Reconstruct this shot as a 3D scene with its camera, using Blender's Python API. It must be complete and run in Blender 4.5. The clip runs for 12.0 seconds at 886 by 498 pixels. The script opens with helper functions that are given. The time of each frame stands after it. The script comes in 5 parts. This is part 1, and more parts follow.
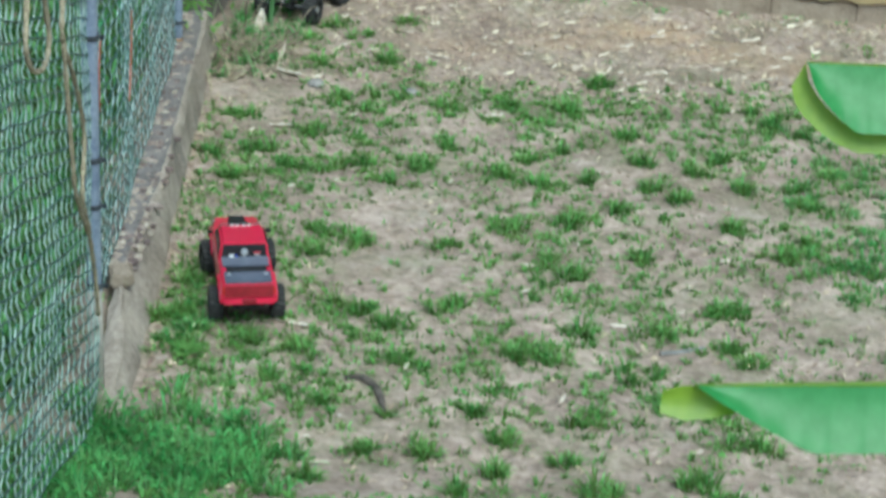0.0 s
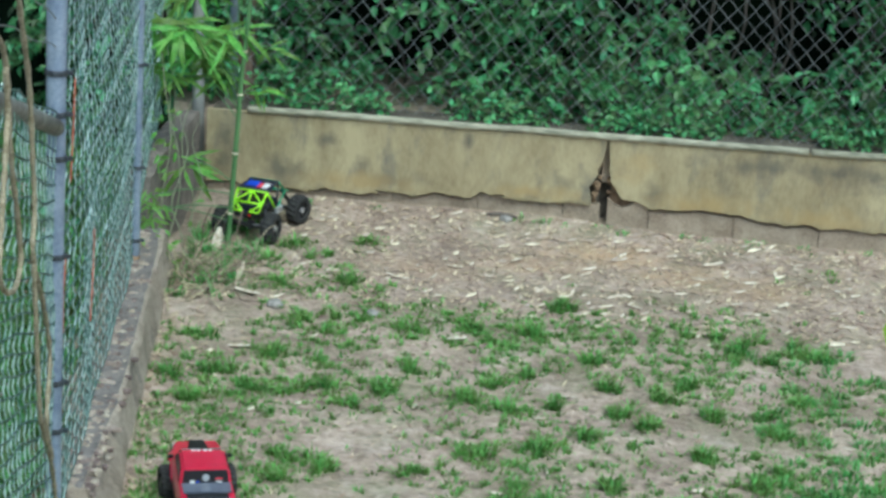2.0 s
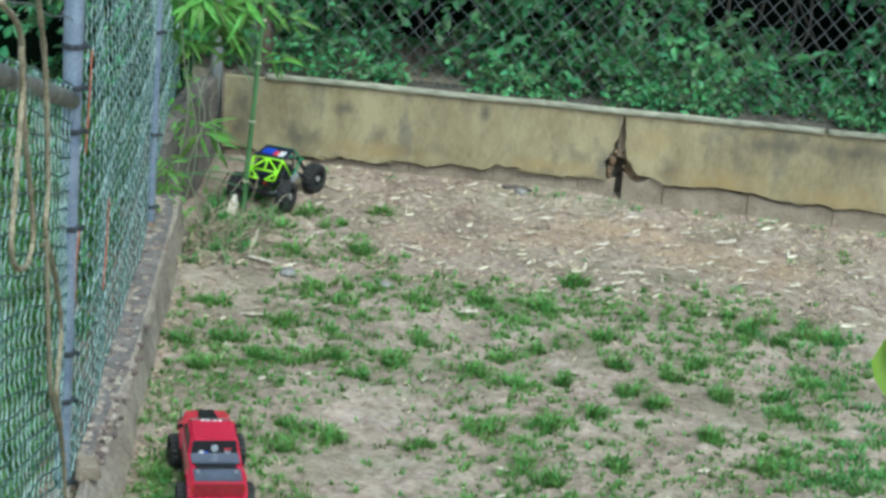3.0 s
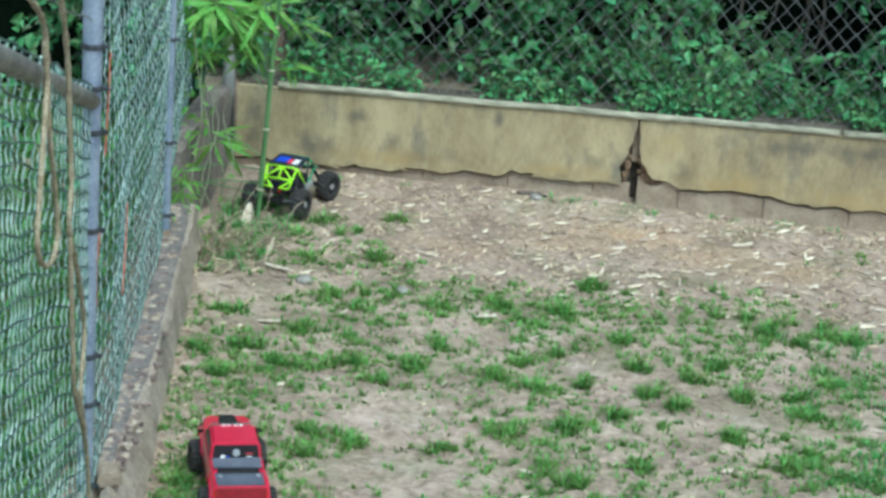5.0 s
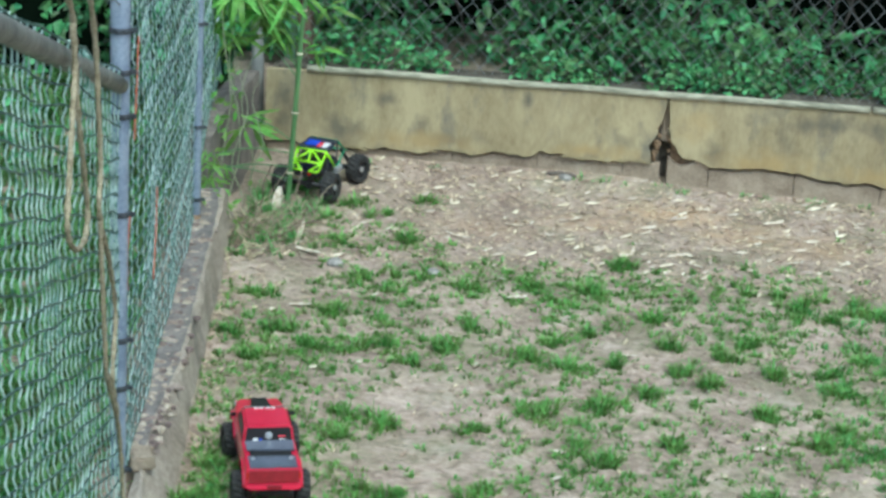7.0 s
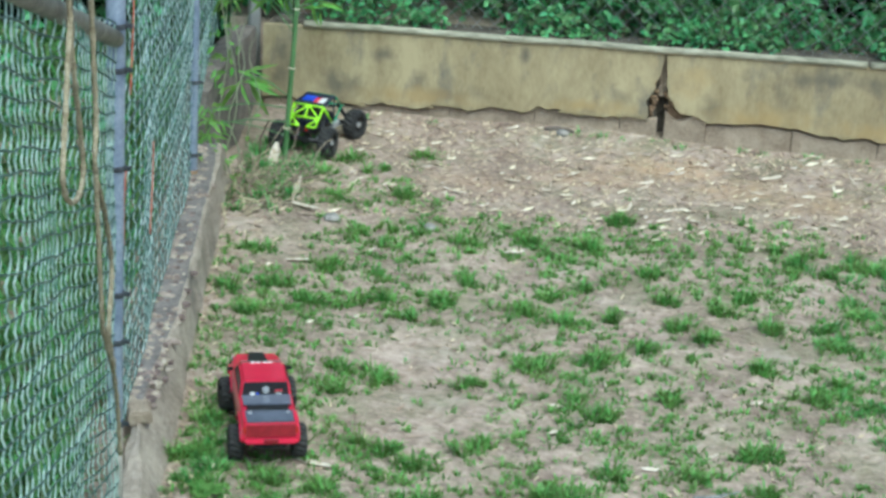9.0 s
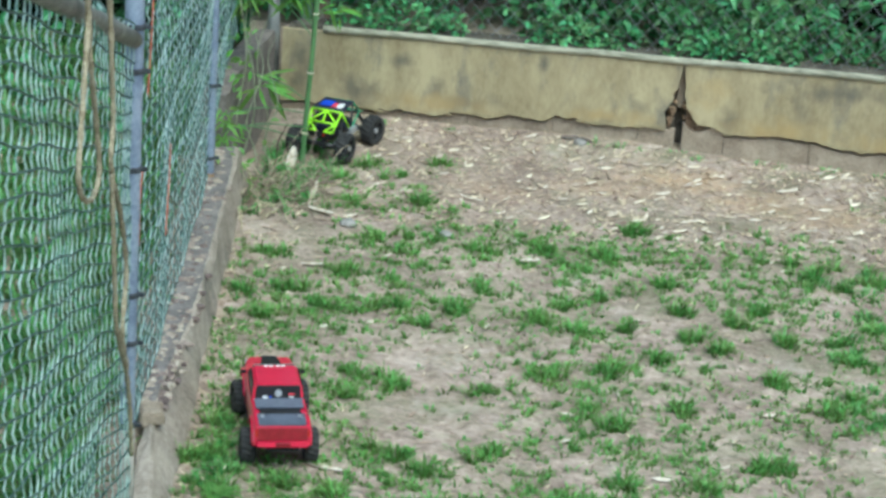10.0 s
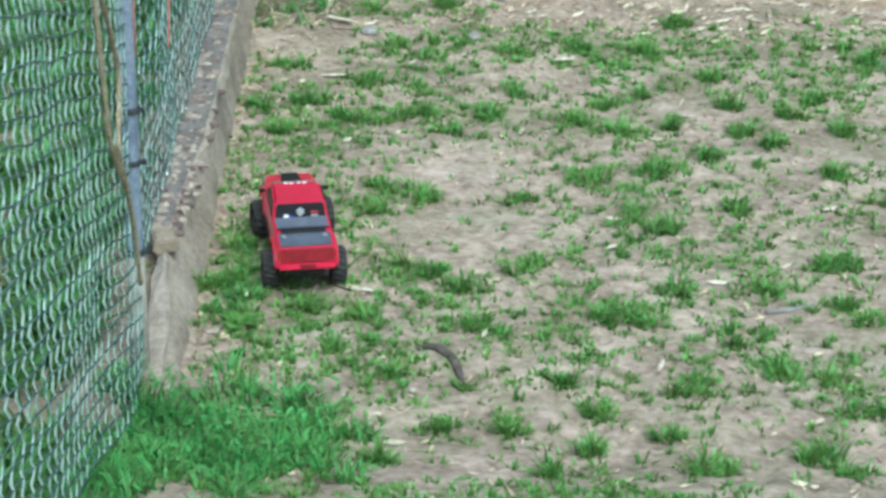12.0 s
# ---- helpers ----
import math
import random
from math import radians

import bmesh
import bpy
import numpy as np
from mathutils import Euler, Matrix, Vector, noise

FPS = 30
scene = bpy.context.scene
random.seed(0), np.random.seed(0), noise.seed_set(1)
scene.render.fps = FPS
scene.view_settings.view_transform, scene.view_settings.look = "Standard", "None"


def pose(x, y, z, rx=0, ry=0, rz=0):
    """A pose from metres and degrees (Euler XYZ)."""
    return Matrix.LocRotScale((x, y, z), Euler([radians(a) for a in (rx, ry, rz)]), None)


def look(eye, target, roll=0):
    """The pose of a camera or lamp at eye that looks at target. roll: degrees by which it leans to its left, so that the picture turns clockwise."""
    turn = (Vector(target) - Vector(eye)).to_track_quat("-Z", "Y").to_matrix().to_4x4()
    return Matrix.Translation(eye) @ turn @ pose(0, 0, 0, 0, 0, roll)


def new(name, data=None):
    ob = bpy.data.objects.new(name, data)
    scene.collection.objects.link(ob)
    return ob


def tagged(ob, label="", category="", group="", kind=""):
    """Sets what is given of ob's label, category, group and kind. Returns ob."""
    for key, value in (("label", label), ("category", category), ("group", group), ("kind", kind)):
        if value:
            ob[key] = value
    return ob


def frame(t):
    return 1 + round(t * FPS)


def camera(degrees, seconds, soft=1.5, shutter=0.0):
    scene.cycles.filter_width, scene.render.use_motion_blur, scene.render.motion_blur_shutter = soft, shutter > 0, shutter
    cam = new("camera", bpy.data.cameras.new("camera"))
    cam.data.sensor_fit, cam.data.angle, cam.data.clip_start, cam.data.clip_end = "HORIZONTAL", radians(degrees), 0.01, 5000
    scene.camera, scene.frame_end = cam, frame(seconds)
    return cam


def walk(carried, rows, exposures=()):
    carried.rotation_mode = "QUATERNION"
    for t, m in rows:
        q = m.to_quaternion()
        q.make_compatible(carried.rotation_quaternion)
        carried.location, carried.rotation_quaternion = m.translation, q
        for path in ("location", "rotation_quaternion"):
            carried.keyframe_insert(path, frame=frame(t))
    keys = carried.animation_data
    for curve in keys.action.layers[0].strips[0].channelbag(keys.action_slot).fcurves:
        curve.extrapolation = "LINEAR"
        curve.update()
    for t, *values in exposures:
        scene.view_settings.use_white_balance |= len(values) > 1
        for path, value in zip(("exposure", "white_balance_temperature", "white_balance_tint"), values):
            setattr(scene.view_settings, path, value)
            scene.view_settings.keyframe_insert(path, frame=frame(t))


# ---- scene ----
cam = camera(22.0, 12.0, soft=3.2, shutter=0.4)
PATH = [
    (0, (0.477, -10.41, 3.259), (0.341, -8.585, 2.453), 2.6),
    (0.5, (0.473, -10.339, 3.239), (0.323, -8.486, 2.501), 3.9),
    (1, (0.413, -10.302, 3.184), (0.266, -8.437, 2.478), 4.3),
    (1.5, (0.367, -10.257, 3.226), (0.266, -8.375, 2.556), 3.6),
    (2, (0.342, -10.24, 3.209), (0.251, -8.342, 2.583), 3.7),
    (2.5, (0.349, -10.232, 3.186), (0.252, -8.344, 2.532), 4.6),
    (2.7, (0.362, -10.245, 3.284), (0.257, -8.36, 2.622), 4.9),
    (4.5, (0.31, -10.254, 3.202), (0.216, -8.368, 2.545), 4.1),
    (5, (0.311, -10.24, 3.203), (0.202, -8.35, 2.558), 4.1),
    (5.5, (0.313, -10.236, 3.199), (0.199, -8.344, 2.558), 4.1),
    (6, (0.31, -10.243, 3.201), (0.189, -8.356, 2.548), 3.7),
    (6.5, (0.306, -10.239, 3.194), (0.176, -8.353, 2.54), 3.4),
    (7, (0.315, -10.24, 3.193), (0.18, -8.357, 2.533), 3.2),
    (7.2, (0.324, -10.244, 3.153), (0.187, -8.36, 2.494), 3.1),
    (8.8, (0.329, -10.256, 3.191), (0.195, -8.381, 2.509), 3.1),
    (9, (0.323, -10.245, 3.185), (0.192, -8.374, 2.49), 3.2),
    (9.5, (0.322, -10.241, 3.174), (0.181, -8.369, 2.484), 4.0),
    (10, (0.328, -10.245, 3.175), (0.182, -8.373, 2.487), 4.0),
    (10.5, (0.322, -10.228, 3.16), (0.167, -8.361, 2.46), 3.6),
    (11, (0.361, -10.194, 3.089), (0.277, -8.358, 2.3), 5.9),
    (11.5, (0.336, -9.994, 3.016), (0.2, -8.18, 2.184), 0.6),
    (12, (0.323, -9.764, 2.911), (0.152, -7.952, 2.081), 0.6),
]
walk(cam, [(t, look(eye, target, roll)) for t, eye, target, roll in PATH],
     exposures=[(0.0, 0.53, 5310, -9), (2.5, 0.48, 5310, -9), (5.0, 0.64, 5310, -9), (10.0, 0.67, 5310, -9), (12.0, 0.75, 5310, -9)])

# ---- world, sun, exposure ----
world = bpy.data.worlds.new("sky")
scene.world = world
world.use_nodes = True
wn = world.node_tree.nodes
sky = wn.new("ShaderNodeTexSky")
sky.sky_type, sky.sun_disc = "NISHITA", False
sky.sun_elevation, sky.sun_rotation = radians(58), radians(157)
sky.air_density, sky.dust_density = 1.0, 4.0
world.node_tree.links.new(sky.outputs[0], wn["Background"].inputs[0])
wn["Background"].inputs[1].default_value = 0.13
sun = new("sun", bpy.data.lights.new("sun", "SUN"))
sun.data.energy, sun.data.angle, sun.data.color = 1.4, radians(35), (1.0, 0.95, 0.86)
sun.matrix_world = look((3.0, -9.0, 12.0), (0.0, -2.0, 0.0))


# ---- materials ----
def mat(name, a, b, scale=8.0, rough=0.8, bump=0.3, metal=0.0, fine=60.0, spots=None, stretch=(1, 1, 1), vary=0.0, depth=0.01, grain=0.6, span=(0.6, 1.0)):
    """Two colours mixed by coarse and fine noise, with relief; spots: (colour, scale, threshold) of stains."""
    m = bpy.data.materials.new(name)
    m.use_nodes = True
    nodes, link = m.node_tree.nodes, m.node_tree.links.new
    p = nodes["Principled BSDF"]
    co = nodes.new("ShaderNodeTexCoord")
    mp = nodes.new("ShaderNodeMapping")
    mp.inputs["Scale"].default_value = stretch
    link(co.outputs["Object"], mp.inputs[0])
    n1 = nodes.new("ShaderNodeTexNoise")
    n1.inputs["Scale"].default_value, n1.inputs["Detail"].default_value, n1.inputs["Roughness"].default_value = scale, 6, 0.65
    n2 = nodes.new("ShaderNodeTexNoise")
    n2.inputs["Scale"].default_value, n2.inputs["Detail"].default_value = fine, 4
    for n in (n1, n2):
        link(mp.outputs[0], n.inputs["Vector"])
    add = nodes.new("ShaderNodeMath")
    add.operation = "MULTIPLY_ADD"
    add.inputs[1].default_value = grain
    link(n2.outputs[0], add.inputs[0])
    link(n1.outputs[0], add.inputs[2])
    ramp = nodes.new("ShaderNodeValToRGB")
    ramp.color_ramp.elements[0].position, ramp.color_ramp.elements[0].color = span[0], (*a, 1)
    ramp.color_ramp.elements[1].position, ramp.color_ramp.elements[1].color = span[1], (*b, 1)
    link(add.outputs[0], ramp.inputs[0])
    out = ramp.outputs[0]
    if spots:
        n3 = nodes.new("ShaderNodeTexNoise")
        n3.inputs["Scale"].default_value, n3.inputs["Detail"].default_value, n3.inputs["Roughness"].default_value = spots[1], 7, 0.7
        link(mp.outputs[0], n3.inputs["Vector"])
        r3 = nodes.new("ShaderNodeValToRGB")
        r3.color_ramp.elements[0].position, r3.color_ramp.elements[1].position = spots[2], spots[2] + 0.16
        link(n3.outputs[0], r3.inputs[0])
        mix = nodes.new("ShaderNodeMix")
        mix.data_type = "RGBA"
        link(r3.outputs[0], mix.inputs["Factor"])
        link(out, mix.inputs["A"])
        mix.inputs["B"].default_value = (*spots[0], 1)
        out = mix.outputs["Result"]
    if vary:
        geo = nodes.new("ShaderNodeNewGeometry")
        hsv = nodes.new("ShaderNodeHueSaturation")
        mr = nodes.new("ShaderNodeMapRange")
        mr.inputs["To Min"].default_value, mr.inputs["To Max"].default_value = 1 - vary, 1 + vary
        link(geo.outputs["Random Per Island"], mr.inputs["Value"])
        link(mr.outputs[0], hsv.inputs["Value"])
        mh = nodes.new("ShaderNodeMapRange")
        mh.inputs["To Min"].default_value, mh.inputs["To Max"].default_value = 0.5 - vary * 0.06, 0.5 + vary * 0.06
        link(geo.outputs["Random Per Island"], mh.inputs["Value"])
        link(mh.outputs[0], hsv.inputs["Hue"])
        link(out, hsv.inputs["Color"])
        out = hsv.outputs[0]
    link(out, p.inputs["Base Color"])
    p.inputs["Roughness"].default_value, p.inputs["Metallic"].default_value = rough, metal
    if bump:
        bp = nodes.new("ShaderNodeBump")
        bp.inputs["Strength"].default_value, bp.inputs["Distance"].default_value = bump, depth
        link(add.outputs[0], bp.inputs["Height"])
        link(bp.outputs[0], p.inputs["Normal"])
    return m


def leafy(name, a, b, vary=0.45, rough=0.5, through_light=0.3):
    m = mat(name, a, b, 6, rough, 0.0, vary=vary)
    nodes, link = m.node_tree.nodes, m.node_tree.links.new
    p, out = nodes["Principled BSDF"], nodes["Material Output"]
    tr = nodes.new("ShaderNodeBsdfTranslucent")
    link(p.inputs["Base Color"].links[0].from_socket, tr.inputs[0])
    ms = nodes.new("ShaderNodeMixShader")
    ms.inputs[0].default_value = through_light
    link(p.outputs[0], ms.inputs[1])
    link(tr.outputs[0], ms.inputs[2])
    link(ms.outputs[0], out.inputs[0])
    return m


def soil_material():
    """Dry trodden earth: tan and grey-brown, thin green film in places, orange-tan litter near the wall."""
    m = mat("soil", (0.225, 0.170, 0.134), (0.54, 0.43, 0.35), 3.2, 0.95, 1.0, fine=34, spots=((0.57, 0.47, 0.40), 2.1, 0.55), depth=0.025)
    nodes, link = m.node_tree.nodes, m.node_tree.links.new
    p = nodes["Principled BSDF"]
    src = p.inputs["Base Color"].links[0].from_socket
    co = nodes.new("ShaderNodeTexCoord")
    ng = nodes.new("ShaderNodeTexNoise")
    ng.inputs["Scale"].default_value, ng.inputs["Detail"].default_value, ng.inputs["Roughness"].default_value = 2.6, 8, 0.75
    link(co.outputs["Object"], ng.inputs["Vector"])
    rg = nodes.new("ShaderNodeValToRGB")
    rg.color_ramp.elements[0].position, rg.color_ramp.elements[1].position = 0.47, 0.70
    rg.color_ramp.elements[1].color = (0.6, 0.6, 0.6, 1)
    link(ng.outputs[0], rg.inputs[0])
    nd = nodes.new("ShaderNodeTexNoise")
    nd.inputs["Scale"].default_value, nd.inputs["Detail"].default_value, nd.inputs["Roughness"].default_value = 13.0, 5, 0.7
    link(co.outputs["Object"], nd.inputs["Vector"])
    rd = nodes.new("ShaderNodeValToRGB")
    rd.color_ramp.elements[0].position, rd.color_ramp.elements[1].position = 0.50, 0.66
    rd.color_ramp.elements[1].color = (0.75, 0.75, 0.75, 1)
    link(nd.outputs[0], rd.inputs[0])
    md = nodes.new("ShaderNodeMix")
    md.data_type = "RGBA"
    link(rd.outputs[0], md.inputs["Factor"])
    link(src, md.inputs["A"])
    md.inputs["B"].default_value = (0.20, 0.155, 0.115, 1)
    mx = nodes.new("ShaderNodeMix")
    mx.data_type = "RGBA"
    link(rg.outputs[0], mx.inputs["Factor"])
    link(md.outputs["Result"], mx.inputs["A"])
    mx.inputs["B"].default_value = (0.15, 0.18, 0.075, 1)
    link(mx.outputs["Result"], p.inputs["Base Color"])
    return m


M = dict(
    soil=soil_material(),
    plaster=mat("plaster", (0.245, 0.195, 0.11), (0.455, 0.385, 0.232), 3.0, 0.92, 0.4, fine=45, spots=((0.21, 0.19, 0.145), 4.2, 0.53), stretch=(1.5, 1, 0.7), grain=0.28, span=(0.42, 0.78)),
    block=mat("block", (0.235, 0.185, 0.135), (0.42, 0.345, 0.262), 9, 0.95, 0.6, fine=90),
    gravel=mat("mixed gravel", (0.18, 0.13, 0.10), (0.40, 0.325, 0.27), 18, 0.9, 0.4, vary=0.55),
    brick_earth=mat("broken brown block", (0.13, 0.085, 0.05), (0.32, 0.22, 0.135), 20, 0.95, 0.6),
    mortar_and_shade=mat("mortar_and_shade", (0.05, 0.045, 0.04), (0.16, 0.14, 0.11), 12, 0.95, 0.6),
    coping=mat("coping", (0.13, 0.13, 0.085), (0.46, 0.435, 0.325), 7, 0.75, 0.4, fine=40, stretch=(0.4, 2, 2)),
    curb=mat("curb", (0.24, 0.20, 0.16), (0.49, 0.415, 0.335), 5, 0.95, 0.8, fine=55, spots=((0.17, 0.155, 0.14), 3.2, 0.58)),
    curb_top=mat("dirty concrete", (0.13, 0.117, 0.11), (0.30, 0.268, 0.24), 6, 0.95, 0.7, fine=50, spots=((0.30, 0.255, 0.21), 4.0, 0.58)),
    dark_render=mat("dark blotchy render", (0.13, 0.11, 0.095), (0.31, 0.265, 0.225), 7, 0.95, 0.7, fine=50, spots=((0.09, 0.085, 0.065), 5.0, 0.54)),
    steel=mat("galvanised steel", (0.22, 0.27, 0.38), (0.42, 0.48, 0.58), 9, 0.45, 0.15, 0.35, fine=80, spots=((0.24, 0.22, 0.19), 4.5, 0.64)),
    rail=mat("weathered pipe", (0.16, 0.16, 0.15), (0.36, 0.35, 0.31), 9, 0.6, 0.2, 0.3),
    post_stain=mat("cement-stained steel", (0.28, 0.25, 0.21), (0.50, 0.46, 0.39), 10, 0.8, 0.3, fine=60, spots=((0.20, 0.17, 0.13), 6.0, 0.60)),
    band=mat("dark steel band", (0.05, 0.055, 0.065), (0.14, 0.15, 0.17), 30, 0.5, 0.1, 0.6),
    wire=mat("green coated wire", (0.07, 0.22, 0.16), (0.52, 0.64, 0.60), 26, 0.45, 0.0, 0.1, grain=0.9, span=(0.72, 1.05), vary=0.5),
    wire_near=mat("dull green coated wire", (0.06, 0.18, 0.12), (0.42, 0.54, 0.46), 26, 0.5, 0.0, 0.0, grain=0.9, span=(0.70, 1.10), vary=0.5),
    wire_green=mat("dark green wire", (0.03, 0.075, 0.06), (0.13, 0.22, 0.19), 14, 0.5, 0.0, 0.1),
    wire_dark=mat("weathered wire", (0.16, 0.17, 0.17), (0.34, 0.35, 0.35), 9, 0.5, 0.0, 0.4),
    rope=mat("hemp rope", (0.28, 0.23, 0.14), (0.58, 0.50, 0.34), 40, 0.95, 0.8, fine=160),
    orange=mat("orange cord", (0.42, 0.09, 0.05), (0.66, 0.20, 0.12), 20, 0.7, 0.2),
    grass=leafy("grass blades", (0.11, 0.25, 0.05), (0.30, 0.50, 0.14), 0.5, 0.5, 0.5),
    lush=leafy("lush grass", (0.085, 0.26, 0.055), (0.27, 0.54, 0.17), 0.5, 0.5, 0.5),
    meadow=leafy("meadow grass", (0.09, 0.215, 0.055), (0.24, 0.42, 0.14), 0.5, 0.5, 0.45),
    hedge=leafy("hedge leaves", (0.040, 0.145, 0.04), (0.155, 0.34, 0.12), 0.8, 0.42),
    hedge_young=leafy("young hedge leaves", (0.075, 0.22, 0.07), (0.24, 0.46, 0.18), 0.6, 0.42, 0.4),
    bamboo_leaf=leafy("bamboo leaves", (0.12, 0.29, 0.04), (0.27, 0.48, 0.10), 0.4, 0.45, 0.4),
    banana=leafy("banana leaf", (0.05, 0.27, 0.05), (0.10, 0.38, 0.10), 0.1, 0.35, 0.45),
    banana_edge=leafy("yellow-green leaf tip", (0.16, 0.30, 0.015), (0.28, 0.42, 0.03), 0.1, 0.4, 0.4),
    cane=mat("bamboo cane", (0.065, 0.15, 0.05), (0.15, 0.28, 0.11), 18, 0.45, 0.1, stretch=(1, 1, 0.2)),
    straw=mat("dry straw", (0.30, 0.225, 0.155), (0.55, 0.435, 0.33), 20, 0.9, 0.2, vary=0.42),
    vine=mat("dry vine", (0.20, 0.16, 0.10), (0.46, 0.38, 0.27), 24, 0.9, 0.2, vary=0.5),
    shoot=mat("pale climbing shoot", (0.22, 0.25, 0.14), (0.42, 0.44, 0.30), 18, 0.7, 0.1),
    chip=mat("pale dry leaf", (0.46, 0.37, 0.26), (0.80, 0.74, 0.64), 25, 0.85, 0.2, vary=0.3),
    scrap=mat("tan leaf scrap", (0.44, 0.35, 0.24), (0.74, 0.66, 0.54), 25, 0.9, 0.2, vary=0.35),
    bark=mat("bark", (0.05, 0.042, 0.035), (0.17, 0.14, 0.115), 14, 0.95, 0.9, stretch=(1, 1, 0.25)),
    red_bark=mat("reddish bark", (0.095, 0.062, 0.048), (0.25, 0.175, 0.135), 14, 0.95, 0.9, stretch=(1, 1, 0.25)),
    grey_bark=mat("pale grey bark", (0.17, 0.17, 0.16), (0.36, 0.36, 0.34), 12, 0.9, 0.6, stretch=(1, 1, 0.3)),
    rock=mat("grey stone", (0.17, 0.16, 0.15), (0.36, 0.34, 0.31), 14, 0.9, 0.6),
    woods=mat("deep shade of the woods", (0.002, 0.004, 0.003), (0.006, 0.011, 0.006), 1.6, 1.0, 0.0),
    red=mat("glossy red paint", (0.56, 0.010, 0.055), (0.66, 0.016, 0.07), 6, 0.3, 0.0),
    shaded_red=mat("red plastic darkened as in shade", (0.20, 0.006, 0.016), (0.30, 0.010, 0.026), 10, 0.4, 0.0),
    black=mat("black plastic", (0.010, 0.010, 0.011), (0.022, 0.022, 0.024), 20, 0.45, 0.1),
    tyre=mat("rubber", (0.014, 0.014, 0.015), (0.042, 0.040, 0.037), 30, 0.85, 0.4),
    slate=mat("slate-grey plastic sheet", (0.085, 0.098, 0.135), (0.14, 0.155, 0.20), 14, 0.4, 0.1),
    glass=mat("smoked window film", (0.006, 0.006, 0.008), (0.012, 0.010, 0.014), 10, 0.35, 0.0),
    silver=mat("bare aluminium", (0.45, 0.47, 0.50), (0.68, 0.70, 0.74), 20, 0.35, 0.0, 0.7),
    lime=mat("lime-green plastic tube", (0.36, 0.78, 0.010), (0.46, 0.90, 0.02), 10, 0.4, 0.0),
    green=mat("green painted panel", (0.01, 0.22, 0.09), (0.03, 0.36, 0.16), 10, 0.35, 0.0),
    navy=mat("dark blue panel", (0.010, 0.013, 0.035), (0.02, 0.024, 0.05), 10, 0.4, 0.0),
    blue=mat("blue decal", (0.01, 0.05, 0.50), (0.02, 0.08, 0.62), 10, 0.4, 0.0),
    white=mat("white decal", (0.70, 0.70, 0.70), (0.82, 0.82, 0.82), 10, 0.5, 0.0),
    pink=mat("red decal", (0.60, 0.03, 0.06), (0.70, 0.06, 0.09), 10, 0.5, 0.0),
    lamp_red=mat("red lamp lens", (0.40, 0.03, 0.02), (0.55, 0.06, 0.03), 10, 0.2, 0.0),
)


def add_stains(m, stains, colour, level=False):
    """Stains with ragged edges, on an upright face or level ground: rows of x, z (or y), half width, half height, strength."""
    nodes, link = m.node_tree.nodes, m.node_tree.links.new
    p = nodes["Principled BSDF"]
    src = p.inputs["Base Color"].links[0].from_socket
    co = nodes.new("ShaderNodeTexCoord")
    rough = nodes.new("ShaderNodeTexNoise")
    rough.inputs["Scale"].default_value, rough.inputs["Detail"].default_value = 14.0, 5
    link(co.outputs["Object"], rough.inputs["Vector"])
    total = None
    for x, z, rx, rz, strength in stains:
        mp = nodes.new("ShaderNodeMapping")
        mp.inputs["Location"].default_value = (-x / rx, -z / rz, 0) if level else (-x / rx, 0, -z / rz)
        mp.inputs["Scale"].default_value = (1 / rx, 1 / rz, 0.0) if level else (1 / rx, 0.0, 1 / rz)
        link(co.outputs["Object"], mp.inputs[0])
        far = nodes.new("ShaderNodeVectorMath")
        far.operation = "LENGTH"
        link(mp.outputs[0], far.inputs[0])
        ragged = nodes.new("ShaderNodeMath")
        ragged.operation = "MULTIPLY_ADD"
        ragged.inputs[1].default_value = 2.2
        link(rough.outputs[0], ragged.inputs[0])
        link(far.outputs["Value"], ragged.inputs[2])
        fall = nodes.new("ShaderNodeMapRange")
        fall.inputs["From Min"].default_value, fall.inputs["From Max"].default_value = 2.2, 1.2
        fall.inputs["To Min"].default_value, fall.inputs["To Max"].default_value = 0.0, strength
        link(ragged.outputs[0], fall.inputs["Value"])
        if total is None:
            total = fall.outputs[0]
        else:
            most = nodes.new("ShaderNodeMath")
            most.operation = "MAXIMUM"
            link(total, most.inputs[0])
            link(fall.outputs[0], most.inputs[1])
            total = most.outputs[0]
    mix = nodes.new("ShaderNodeMix")
    mix.data_type = "RGBA"
    link(total, mix.inputs["Factor"])
    link(src, mix.inputs["A"])
    mix.inputs["B"].default_value = (*colour, 1)
    link(mix.outputs["Result"], p.inputs["Base Color"])


add_stains(M["plaster"], ((-0.06, 0.38, 0.035, 0.07, 0.8), (-0.73, 0.33, 0.07, 0.04, 0.7), (-0.92, 0.17, 0.13, 0.08, 0.75), (-0.42, 0.15, 0.12, 0.04, 0.6), (0.82, 0.19, 0.06, 0.09, 0.6),
                          (1.28, 0.36, 0.30, 0.07, 0.7), (1.68, 0.35, 0.30, 0.09, 0.75), (1.15, 0.24, 0.07, 0.07, 0.5), (-0.55, 0.22, 0.05, 0.07, 0.55), (-0.27, 0.17, 0.07, 0.04, 0.5), (0.40, 0.21, 0.07, 0.05, 0.45), (-1.2, 0.25, 0.06, 0.2, 0.6)), (0.115, 0.105, 0.085))
add_stains(M["plaster"], ((-0.55, 0.14, 0.30, 0.05, 0.6), (0.25, 0.15, 0.22, 0.05, 0.7), (1.05, 0.15, 0.25, 0.08, 0.7), (1.6, 0.12, 0.3, 0.07, 0.6), (0.72, 0.32, 0.10, 0.10, 0.5)), (0.40, 0.29, 0.13))
